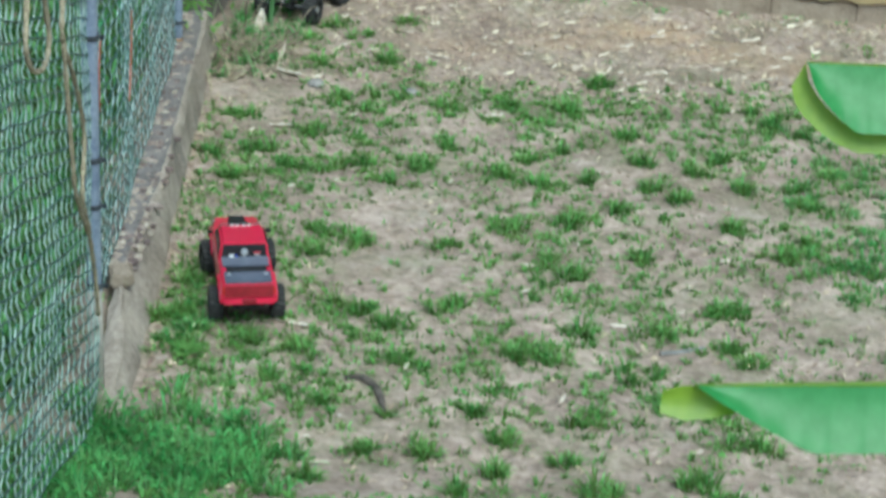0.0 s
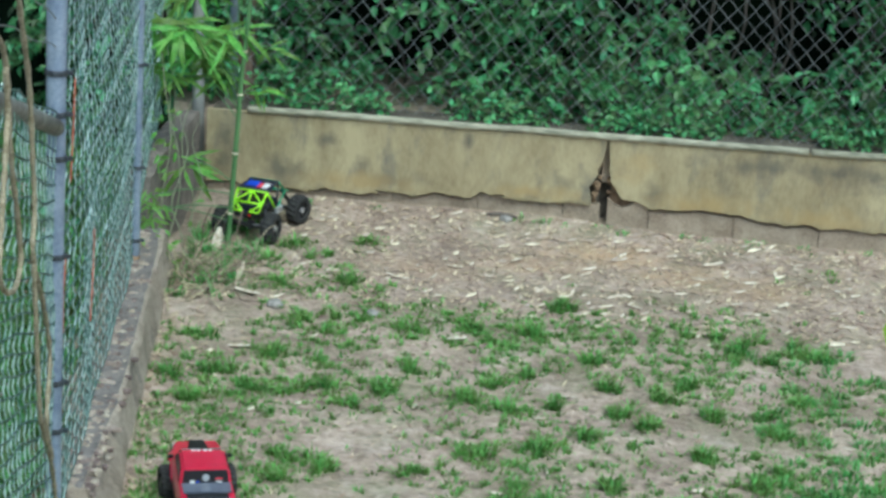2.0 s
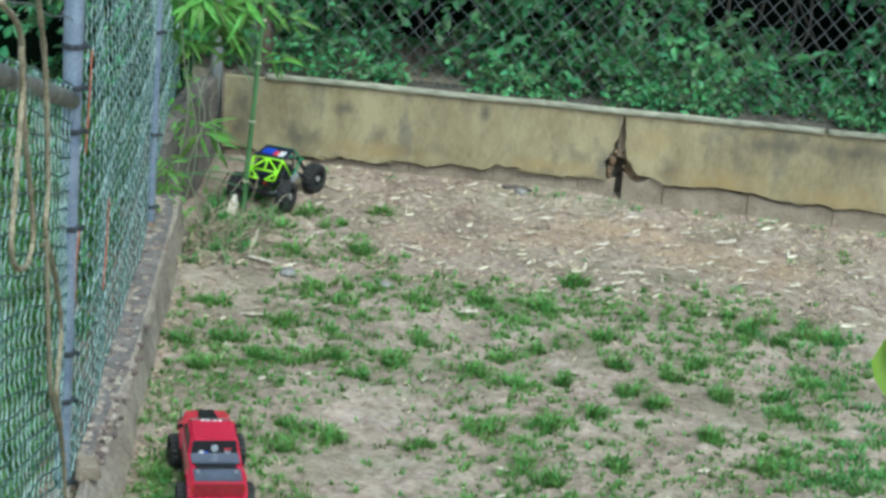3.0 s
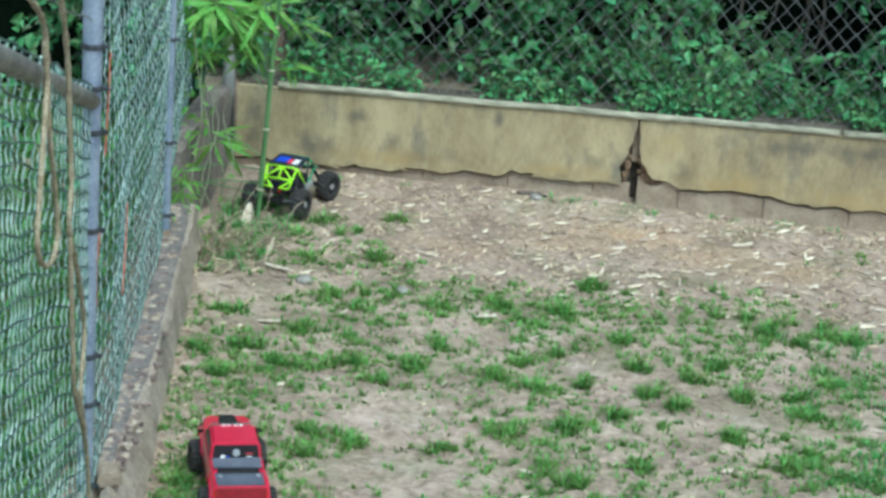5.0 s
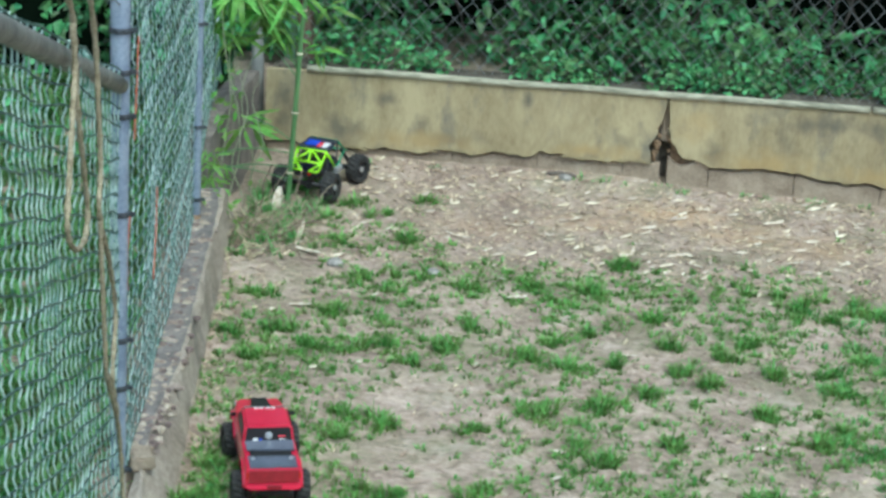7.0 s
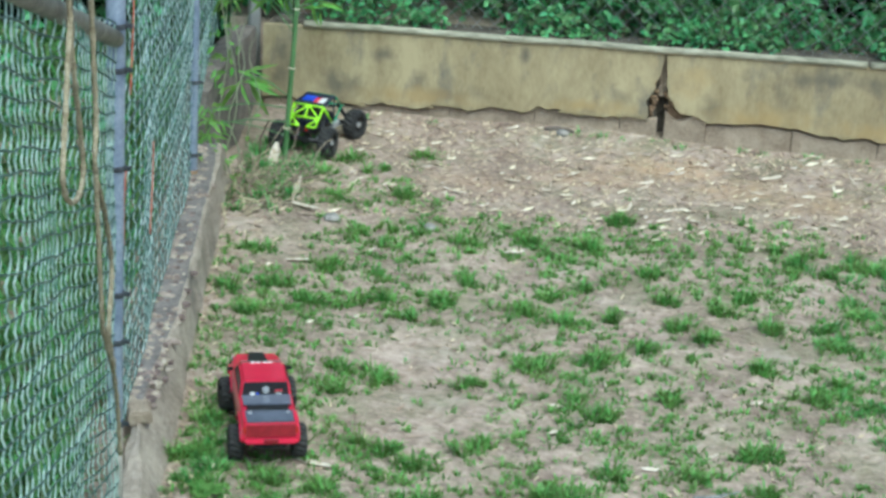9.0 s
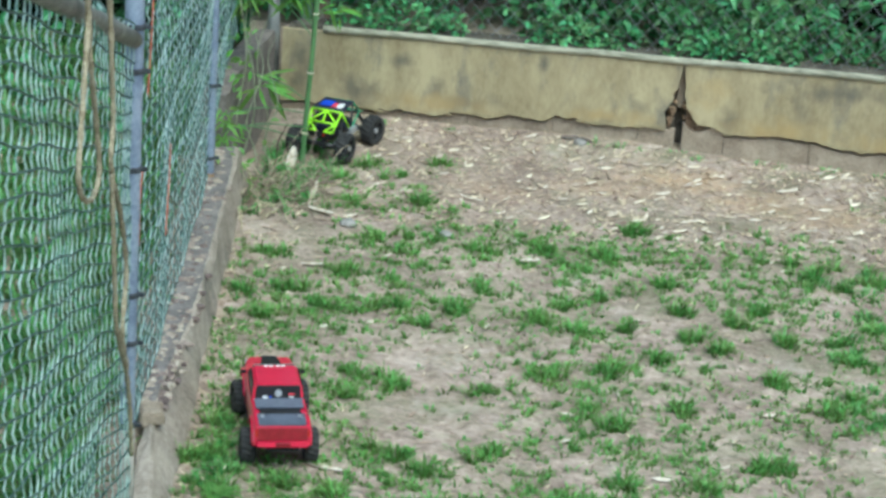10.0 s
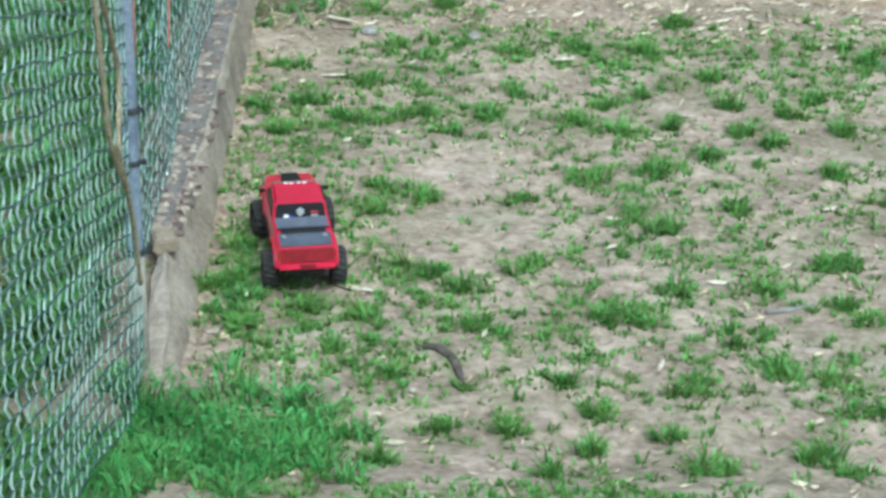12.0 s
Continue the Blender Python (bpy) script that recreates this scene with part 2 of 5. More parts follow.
add_stains(M["soil"], ((0.62, -0.42, 0.34, 0.22, 0.75), (0.95, -0.62, 0.30, 0.20, 0.65), (0.30, -0.62, 0.30, 0.16, 0.5), (-0.2, -0.8, 0.3, 0.16, 0.35), (1.3, -0.75, 0.25, 0.2, 0.5)), (0.50, 0.345, 0.215), True)
for key in ("woods", "soil", "plaster", "block", "curb", "curb_top", "mortar_and_shade", "straw"):
    M[key].node_tree.nodes["Principled BSDF"].inputs["Specular IOR Level"].default_value = 0.0 if key == "woods" else 0.15
for key in ("red", "shaded_red", "green"):
    M[key].node_tree.nodes["Principled BSDF"].inputs["Coat Weight"].default_value = 0.8
    M[key].node_tree.nodes["Principled BSDF"].inputs["Coat Roughness"].default_value = 0.12


# ---- mesh helpers ----
def mesh_object(name, verts, faces, material, parent=None, label="", smooth=False):
    me = bpy.data.meshes.new(name)
    me.from_pydata([tuple(v) for v in verts], [], [tuple(f) for f in faces])
    me.materials.append(material)
    if smooth:
        me.polygons.foreach_set("use_smooth", [True] * len(me.polygons))
    me.update()
    if name == "chain_link_mesh":
        me.polygons.foreach_set("use_smooth", [True] * len(me.polygons))
    ob = new(name, me)
    if parent:
        ob.parent = parent
    return tagged(ob, label)


def part(name, bm, material, parent=None, label="", smooth=False):
    bmesh.ops.recalc_face_normals(bm, faces=bm.faces)
    me = bpy.data.meshes.new(name)
    bm.to_mesh(me)
    bm.free()
    me.materials.append(material)
    if smooth:
        me.polygons.foreach_set("use_smooth", [True] * len(me.polygons))
    ob = new(name, me)
    if parent:
        ob.parent = parent
    return tagged(ob, label)


def thing(name, m, label, category, group="", kind=""):
    ob = new(name)
    ob.matrix_world = m
    ob.empty_display_size = 0.05
    return tagged(ob, label, category, group, kind)


def box(bm, c, s, bevel=0.0, m=None):
    made = bmesh.ops.create_cube(bm, size=1)["verts"]
    bmesh.ops.scale(bm, vec=s, verts=made)
    if bevel:
        edges = list({e for v in made for e in v.link_edges})
        made = list({v for f in bmesh.ops.bevel(bm, geom=edges, offset=bevel, segments=2, affect="EDGES")["faces"] for v in f.verts} | {v for v in made if v.is_valid})
    if m:
        bmesh.ops.transform(bm, matrix=m, verts=made)
    bmesh.ops.translate(bm, vec=c, verts=made)
    return made


def boxed(name, c, s, bevel, material, parent, label="", m=None):
    bm = bmesh.new()
    box(bm, c, s, bevel, m)
    return part(name, bm, material, parent, label)


def tube_mesh(points, radii, sides=8, closed_ends=True):
    """Rings round a line of points, with a radius for each."""
    points = [Vector(p) for p in points]
    if not hasattr(radii, "__len__"):
        radii = [radii] * len(points)
    verts, faces = [], []
    ref = Vector((0.31, 0.87, 0.12)).normalized()
    for i, p in enumerate(points):
        way = (points[min(i + 1, len(points) - 1)] - points[max(i - 1, 0)]).normalized()
        if abs(way.dot(ref)) > 0.95:
            ref = Vector((0.9, -0.2, 0.3)).normalized()
        a = way.cross(ref).normalized()
        b = way.cross(a)
        for k in range(sides):
            w = 2 * math.pi * k / sides
            verts.append(p + (a * math.cos(w) + b * math.sin(w)) * radii[i])
    for i in range(len(points) - 1):
        for k in range(sides):
            k2 = (k + 1) % sides
            faces.append((i * sides + k, i * sides + k2, (i + 1) * sides + k2, (i + 1) * sides + k))
    if closed_ends:
        faces.append(tuple(range(sides))[::-1])
        faces.append(tuple((len(points) - 1) * sides + k for k in range(sides)))
    return verts, faces


def tube(name, points, radii, material, parent=None, label="", sides=8):
    v, f = tube_mesh(points, radii, sides)
    return mesh_object(name, v, f, material, parent, label, smooth=True)


def curve_points(points, steps=6):
    """A smooth line through the points."""
    p = [Vector(q) for q in points]
    p = [2 * p[0] - p[1]] + p + [2 * p[-1] - p[-2]]
    out = []
    for i in range(1, len(p) - 2):
        for k in range(steps):
            t = k / steps
            a, b, c, d = p[i - 1 : i + 3]
            out.append(0.5 * (2 * b + (c - a) * t + (2 * a - 5 * b + 4 * c - d) * t * t + (3 * b - a - 3 * c + d) * t ** 3))
    return out + [p[-2]]


def join(pieces):
    verts, faces = [], []
    for v, f in pieces:
        n = len(verts)
        verts += v
        faces += [tuple(i + n for i in g) for g in f]
    return verts, faces


# ---- ground ----
SLOPE = 0.34
FENCE_A, FENCE_B = Vector((-1.367, -1.24)), Vector((-1.0, -4.39))
FENCE_D = (FENCE_B - FENCE_A).normalized()


def fence_x(y):
    return FENCE_A.x + (y - FENCE_A.y) * (FENCE_B.x - FENCE_A.x) / (FENCE_B.y - FENCE_A.y)


def smooth01(t):
    t = min(max(t, 0.0), 1.0)
    return t * t * (3 - 2 * t)


def ground_z(x, y, fine=True):
    far = max(0.0, -4.55 - y)
    z = SLOPE * (far * far / (far + 0.25))
    if y < -14:
        z = SLOPE * 9.2
    left = fence_x(max(min(y, 0.5), -9)) + 0.02 - x
    z += 0.09 * smooth01(left / 0.06) if -4.7 < y < 0.0 else 0.0
    if y > 0.17 and x > -1.5:
        z += 0.36
    if fine:
        z += 0.016 * noise.noise((x * 1.7, y * 1.7, 0.3)) + 0.007 * noise.noise((x * 7, y * 7, 2.3)) + 0.006 * noise.noise((x * 19, y * 19, 5.3))
        z += (0.036 - 0.052 * smooth01((x - 0.2) / 1.2)) * smooth01((y + 0.40) / 0.40)
    return z


def build_ground():
    def axis(lo, hi, step, reach):
        core = list(np.arange(lo, hi + 1e-6, step))
        low, high, d = [lo], [hi], step
        while high[-1] < reach:
            d *= 1.35
            high.append(high[-1] + d)
            low.append(low[-1] - d)
        return low[:0:-1] + core + high[1:]

    xs, ys = axis(-1.9, 2.0, 0.026, 400), axis(-5.4, 0.4, 0.026, 400)
    verts = [(x, y, ground_z(x, y)) for y in ys for x in xs]
    w = len(xs)
    faces = [(j * w + i, j * w + i + 1, (j + 1) * w + i + 1, (j + 1) * w + i) for j in range(len(ys) - 1) for i in range(w - 1)]
    ob = mesh_object("ground", verts, faces, M["soil"], smooth=True)
    tagged(ob, "bare tan earth with thin grass and dry litter", "ground", kind="structure")


build_ground()


# ---- back wall of rendered blocks ----
def build_wall():
    wall = thing("wall_north", pose(0, 0, 0), "low ochre rendered block wall, cracked and stained", "wall", kind="structure")
    rng = random.Random(4)
    left, right, top = -1.29, 6.2, 0.432
    gap0, gap1 = 0.566, 0.608
    # core behind the render, open at the crack, darkened for the gaps' shade
    for x0, x1 in ((left + 0.01, gap0), (gap1, right)):
        boxed("core", ((x0 + x1) / 2, 0.12, 0.16), (x1 - x0, 0.14, 0.52), 0.004, M["mortar_and_shade"], wall)
    boxed("core", ((gap0 + gap1) / 2, 0.16, 0.16), (gap1 - gap0 + 0.02, 0.12, 0.5), 0.0, M["mortar_and_shade"], wall)
    boxed("core", ((gap0 + gap1) / 2, 0.08, 0.31), (gap1 - gap0 - 0.004, 0.09, 0.20), 0.004, M["block"], wall)
    for k in range(16):
        bm = bmesh.new()
        bmesh.ops.create_icosphere(bm, subdivisions=1, radius=rng.uniform(0.008, 0.02))
        for v in bm.verts:
            v.co *= rng.uniform(0.75, 1.3)
        bmesh.ops.translate(bm, vec=(rng.choice((0.545, 0.558, 0.612)) + rng.uniform(-0.006, 0.006), rng.uniform(0.012, 0.03), 0.12 + 0.012 * k), verts=bm.verts)
        part("rubble", bm, M["brick_earth"], wall)
    def lower(x):
        base = float(np.interp(x, (-1.25, -0.8, -0.35, -0.02, 0.0, 0.4, 0.78, 1.0, 1.3, 1.6, 2.4), (0.078, 0.076, 0.096, 0.110, 0.132, 0.108, 0.116, 0.122, 0.104, 0.084, 0.08)))
        step = 0.016 * noise.noise((math.floor(x * 6) * 1.7, 0.2, 7.7))
        return base + step + 0.020 * noise.noise((x * 8, 3.1, 0)) + 0.015 * noise.noise((x * 24, 1.1, 0))

    # exposed course of blocks, a dark gap between them and the render
    x = -1.6
    while x < right:
        a, b = x + 0.0018, x + 0.3982
        for s0, s1 in (((a, 0.572), (0.607, b)) if a < 0.59 < b else ((a, b),)):
            s0 = max(s0, left + 0.01)
            if s1 - s0 > 0.03:
                n = max(2, int((s1 - s0) / 0.03))
                gap = rng.uniform(0.012, 0.019)
                edge = [(s0 + (s1 - s0) * q / n) for q in range(n + 1)]
                broken = (0.05 if s0 > 0.59 else 0.022) if 0.41 < (s0 + s1) / 2 < 0.8 else 0.0
                outline = [(s0, -0.09), (s1, -0.09)] + [(xx, lower(xx) - gap + broken * (0.6 + noise.noise((xx * 14, 4, 4)))) for xx in edge[::-1]]
                bm = bmesh.new()
                front = 0.004 + rng.uniform(-0.004, 0.004)
                face = bm.faces.new([bm.verts.new((px, front, pz)) for px, pz in outline])
                ext = bmesh.ops.extrude_face_region(bm, geom=[face])
                bmesh.ops.translate(bm, vec=(0, 0.045, 0), verts=[v for v in ext["geom"] if isinstance(v, bmesh.types.BMVert)])
                part("block", bm, M["block"], wall)
        x += 0.4

    def panel(x0, x1, edge0, edge1):
        """Render coat as an outlined slab; edge0 and edge1 list the two side lines from bottom to top."""
        outline = []
        n = int((x1 - x0) / 0.018)
        for i in range(n + 1):
            xx = x0 + (x1 - x0) * i / n
            outline.append((xx, lower(xx)))
        outline += edge1 + [(edge1[-1][0] if edge1 else x1, top)] + [(edge0[-1][0] if edge0 else x0, top)] + edge0[::-1]
        bm = bmesh.new()
        face = bm.faces.new([bm.verts.new((px, -0.016, pz)) for px, pz in outline])
        ext = bmesh.ops.extrude_face_region(bm, geom=[face])
        bmesh.ops.translate(bm, vec=(0, 0.034, 0), verts=[v for v in ext["geom"] if isinstance(v, bmesh.types.BMVert)])
        bmesh.ops.triangulate(bm, faces=bm.faces)
        return part("render_coat", bm, M["plaster"], wall)

    panel(left, 0.530, [], [(0.526, 0.15), (0.512, 0.195), (0.534, 0.228), (0.552, 0.265), (0.546, 0.285), (0.565, 0.315), (0.571, 0.35), (0.581, 0.40)])
    panel(0.80, right, [(0.785, 0.125), (0.74, 0.142), (0.672, 0.150), (0.650, 0.175), (0.636, 0.205), (0.616, 0.222), (0.608, 0.262), (0.601, 0.29), (0.603, 0.33), (0.596, 0.37), (0.592, 0.41)], [])
    # lip of loose render along its lower edge
    for k in range(26):
        xx = rng.uniform(-1.15, 3.2)
        if 0.48 < xx < 0.82:
            continue
        bm = bmesh.new()
        box(bm, (0, 0, 0), (rng.uniform(0.04, 0.12), 0.008, rng.uniform(0.006, 0.014)), 0.002)
        ob = part("flake", bm, M["plaster"], wall)
        ob.matrix_local = pose(xx, -0.014, lower(xx) + 0.004, 0, rng.uniform(-6, 6), 0)
    boxed("broken_backing", (0.712, 0.036, 0.15), (0.19, 0.022, 0.22), 0.006, M["brick_earth"], wall)
    # rounded coping in lengths
    for x0, x1 in ((-1.10, 1.508), (1.522, 4.1), (4.115, right)):
        pts = [(xx, -0.014 + 0.003 * noise.noise((xx * 3, 0, 0)), 0.447 + 0.004 * noise.noise((xx * 2.3, 5, 0))) for xx in np.linspace(x0, x1, int((x1 - x0) / 0.05))]
        tube("coping", pts, [0.0175 + 0.002 * noise.noise((p[0] * 11, 2, 0)) for p in pts], M["coping"], wall, sides=10)
    boxed("wall_top", ((left + right) / 2 + 0.02, 0.10, 0.432), (right - left - 0.06, 0.16, 0.03), 0.006, M["mortar_and_shade"], wall)


build_wall()


# ---- concrete kerb under the side fence ----
def build_curb():
    """Leaning pale face, grimy top; the near end wears down to the earth."""
    verts, faces, worn = [], [], []
    count, y0, y1 = 190, -1.03, -4.66
    m = 10
    for i in range(count + 1):
        y = y0 + (y1 - y0) * i / count
        foot = -1.252 - 0.1045 * (y + 1.03)
        lean = 0.040 + 0.045 * smooth01((-2.9 - y) / 0.7) * (1 - smooth01((-3.75 - y) / 0.5))
        low = min(1.0, max(0.0, (-3.74 - y) / 0.90))
        h = 0.152 * (1 - low ** 1.25) + 0.004 - 0.10 * smooth01((-4.55 - y) / 0.1)
        back = 0.185 - 0.075 * smooth01((-3.66 - y) / 0.05)
        prof = [(-0.012, -0.14), (0.0, 0.0), (lean * 0.45, 0.45 * h), (lean * 0.85, 0.86 * h), (lean, h), (lean + 0.012, h + 0.006), ((lean + back) / 2, h + 0.003), (back - 0.012, h - 0.004), (back, h - 0.02), (back, -0.14)]
        for k, (o, z) in enumerate(prof):
            wob = 0.007 * noise.noise((y * 11, k * 1.7, 1)) + 0.010 * noise.noise((y * 2.6, k * 0.5, 4))
            chip = 0.016 * max(0.0, noise.noise((y * 5.5, 7.7, 2)) - 0.15) if k in (3, 4) else 0.0
            verts.append((foot - o - wob - chip, y, z + (0.006 * noise.noise((y * 9, k, 9)) if k else 0)))
    for i in range(count):
        for k in range(m - 1):
            faces.append((i * m + k, i * m + k + 1, (i + 1) * m + k + 1, (i + 1) * m + k))
            worn.append(1 if k in (5, 6, 7) and i < count * 0.77 else 0)
    faces.append(tuple(range(m)))
    faces.append(tuple(count * m + k for k in range(m))[::-1])
    ob = mesh_object("curb", verts, faces, M["curb"])
    ob.data.materials.append(M["curb_top"])
    ob.data.polygons.foreach_set("material_index", worn + [0, 0])
    tagged(ob, "worn grey-brown concrete kerb under the side fence", "kerb", kind="structure")


build_curb()


def build_side_wall():
    """The low rendered wall that runs on from the kerb to the corner."""
    verts, faces = [], []
    n, rows = 40, 14
    for i in range(n + 1):
        y = -0.94 + 0.945 * i / n
        x = -1.330 - 0.055 * (-y / 0.94)
        top = 0.41 - 0.05 * smooth01((-0.35 - y) / 0.6) + 0.012 * noise.noise((y * 8, 0, 3))
        for k in range(rows + 1):
            t = k / rows
            bulge = 0.018 * noise.noise((y * 5, t * 3, 6)) + 0.006 * noise.noise((y * 21, t * 11, 2))
            verts.append((x + 0.030 * (1 - t) ** 2 + bulge, y, -0.1 + (top + 0.1) * t))
        verts.append((x - 0.05, y, top + 0.006))
        verts.append((x - 0.11, y, top - 0.01))
        verts.append((x - 0.11, y, -0.1))
    m = rows + 4
    for i in range(n):
        for k in range(m - 1):
            faces.append((i * m + k, i * m + k + 1, (i + 1) * m + k + 1, (i + 1) * m + k))
    faces.append(tuple(range(m)))
    faces.append(tuple(n * m + k for k in range(m))[::-1])
    ob = mesh_object("wall_west", verts, faces, M["dark_render"])
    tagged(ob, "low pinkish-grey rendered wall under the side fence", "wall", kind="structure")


build_side_wall()


# ---- fences ----
def chain_link(origin, along, length, height, wide, tall, radius, seed=0, sag=0.006):
    """Zigzag wires hooked into one another; along may climb."""
    along, origin = Vector(along), Vector(origin)
    side = Vector((-along.y, along.x, 0)).normalized()
    rng = random.Random(seed)
    pieces = []
    for k in range(int(length / (wide / 2))):
        u0 = k * wide / 2
        pts = []
        lean = rng.uniform(-0.0015, 0.0015)
        for j in range(int(height / (tall / 2)) + 1):
            u = u0 + (wide / 2 if (j + k) % 2 else 0) + lean + rng.uniform(-0.03, 0.03) * wide + 0.006 * math.sin(j * 0.35 + u0 * 2.0)
            bulge = sag * noise.noise((u * 1.3, j * tall * 0.8, seed)) * 3
            pts.append(origin + along * u + Vector((0, 0, j * tall / 2 + rng.uniform(-0.002, 0.002))) + side * (bulge + (radius if (j + k) % 2 else -radius)))
        pieces.append(tube_mesh(pts, radius, 5, False))
    return join(pieces)


def woven_net(origin, along, length, height, wide, tall, radius, seed):
    """Wide-meshed wire net: level rows, and strands that bow between them."""
    along, origin = Vector(along), Vector(origin)
    side = Vector((-along.y, along.x, 0)).normalized()
    rng = random.Random(seed)

    def at(u, v):
        return origin + along * u + Vector((0, 0, v)) + side * 0.03 * noise.noise((u * 1.4, v * 1.8, seed))

    strands, rows = [], []
    n = int(height / tall)
    for k in range(int(length / wide)):
        pts, lean = [], rng.uniform(-0.1, 0.1)
        for j in range(2 * n + 1):
            bow = 0.34 * wide * (1 if (j // 2) % 5 else -0.6) if j % 2 else 0.0
            pts.append(at((k + 0.5 + lean) * wide + bow + rng.uniform(-0.08, 0.08) * wide, j * tall / 2))
        strands.append(tube_mesh(pts, [radius * rng.uniform(0.7, 1.35) for _ in pts], 5, False))
    for j in range(n + 1):
        pts = [at(u, j * tall + 0.12 * tall * math.sin(u * 9 + j) + rng.uniform(-0.05, 0.05) * tall) for u in np.arange(0, length, wide / 2)]
        rows.append(tube_mesh(pts, radius * 1.15, 5, False))
    return strands, rows


def band(parent, z, r):
    bm = bmesh.new()
    bmesh.ops.create_cone(bm, cap_ends=True, segments=18, radius1=r, radius2=r, depth=0.016)
    box(bm, (r + 0.006, 0, 0), (0.02, 0.008, 0.014), 0.002)
    ob = part("tension_band", bm, M["band"], parent, "dark steel band", smooth=False)
    ob.location = (0, 0, z)


def build_side_fence():
    fence = thing("wire_fence", pose(FENCE_A.x, FENCE_A.y, 0), "green wire net fence on blue-grey steel posts", "fence")
    base = Vector((FENCE_A.x, FENCE_A.y, 0))

    def at(u, z, off=0.0):
        return Vector((FENCE_D.x * u + 0.99 * off, FENCE_D.y * u + 0.115 * off, z))

    span = (FENCE_B - FENCE_A).length
    for u, r0, r1, top, bands in ((0.2, 0.0175, 0.022, 2.3, (0.24, 0.55, 0.98)), (span, 0.020, 0.031, 2.6, (0.40, 0.655, 0.80, 1.172, 1.452, 1.575, 1.69))):
        p = at(u, 0)
        post = tube("post", [(0, 0, -0.1 + (top + 0.1) * t) for t in (0, 0.15, 0.3, 0.45, 0.6, 0.75, 0.9, 1.0)], [r0 + (r1 - r0) * t for t in (0, 0.12, 0.25, 0.4, 0.6, 0.8, 1.0, 1.0)], M["steel"], fence, sides=18)
        post.location = p
        for z in bands:
            band(post, z, r0 + (r1 - r0) * min(1, z / (top * 0.85)) + 0.003)
        if u < 1:
            tube("post_foot", [(0, 0, 0.0), (0, 0, 0.13), (0, 0, 0.175)], [r0 + 0.003, r0 + 0.0028, r0 + 0.002], M["brick_earth"], post, "rusty brown foot of the post", sides=16)
        else:
            tube("post_foot", [(0, 0, -0.08), (0, 0, 0.2), (0, 0, 0.385)], [r0 + 0.0035, r0 + 0.003, r0 + 0.0025], M["post_stain"], post, "pale cement-stained foot of the post", sides=18)
    # mesh between the two posts, and on to the corner
    climb = 0.325
    for u, z, rise, length, height, wide, tall, r, seed in ((0.02, 0.145, 0.055, span - 0.04, 2.2, 0.105, 0.050, 0.0024, 1), (-1.35, 0.36, 0.0, 1.52, 1.9, 0.10, 0.055, 0.0024, 2), (span + 0.02, -0.02, climb, 4.2, 1.60, 0.088, 0.050, 0.0025, 3)):
        strands, rows = woven_net(at(u, z), (FENCE_D.x, FENCE_D.y, rise), length, height, wide, tall, r, seed)
        for v, f in strands:
            mesh_object("net_wire", v, f, M["wire_near"] if seed == 3 else M["wire"], fence, smooth=True)
        for v, f in rows:
            mesh_object("cross_wire", v, f, M["wire_green"], fence, "dark green cross wire", smooth=True)
    tube("top_rail", [at(span + s, 1.535 + climb * s) for s in np.linspace(0, 4.2, 12)], [0.0245 + 0.0035 * s for s in np.linspace(0, 1, 12)], M["rail"], fence, "weathered grey top rail", sides=14)
    far_post = tube("post", [(0, 0, 0), (0, 0, 2.9)], 0.024, M["steel"], fence, sides=16)
    far_post.location = at(span + 4.2, 1.1)
    for z0, z1 in ((1.83, 2.2), (1.755, 2.07)):
        pts = [at(span + s, z0 + (z1 - z0) * s / 1.1 + 0.006 * math.sin(s * 9)) for s in np.linspace(0, 4.2, 30)]
        tube("barbed_wire", pts, 0.0022, M["wire_dark"], fence, sides=5)
        for k in range(2, 28, 3):
            for ang in (0.6, -0.7):
                b = Vector((0.3 * ang, 0.2, ang)).normalized() * 0.014
                tube("barb", [pts[k] - b, pts[k] + b], 0.0014, M["wire_dark"], fence, sides=4)
    # tie wires along the mesh
    for z in (0.55, 1.2, 1.75):
        tube("tie_wire", [at(s, z + 0.012 * math.sin(s * 2.2), 0.006) for s in np.linspace(0, span, 24)], 0.0016, M["wire_dark"], fence, sides=4)
    # orange cords woven into the mesh
    for pts in (((2.80, 1.58), (2.84, 1.44), (2.90, 1.30)), ((2.15, 0.92), (2.17, 0.80), (2.25, 0.64)), ((3.00, 1.12), (3.06, 1.02), (3.05, 0.90))):
        q = curve_points([base + at(u, z, 0.012) for u, z in pts])
        cord = tube("plastic_cord", q, 0.0024, M["orange"], None, sides=6)
        tagged(cord, "faded orange plastic cord hanging in the fence", "cord", "cords in the fence")
    # ropes hung over the rail
    ropes = (
        ((4.84, 2.21), (4.57, 2.09), (4.49, 1.96), (4.53, 1.85), (4.58, 1.74), (4.62, 1.63), (4.53, 1.55), (4.36, 1.50), (4.27, 1.54), (4.36, 1.70), (4.44, 1.82), (4.53, 2.04)),
        ((4.40, 2.25), (4.28, 2.09), (4.13, 1.90), (4.06, 1.71), (4.02, 1.57), (4.04, 1.46), (3.83, 1.27), (3.68, 1.07), (3.74, 0.92), (3.61, 0.76)),
        ((4.03, 1.45), (3.97, 1.25), (3.92, 1.10), (3.86, 0.97), (3.63, 0.76), (3.52, 0.60), (3.46, 0.44)),
    )
    for pts in ropes:
        q = curve_points([base + at(u, z, 0.045) for u, z in pts], 8)
        rope = tube("rope", q, [0.0064 + 0.0012 * math.sin(i * 1.9) for i in range(len(q))], M["rope"], None, sides=8)
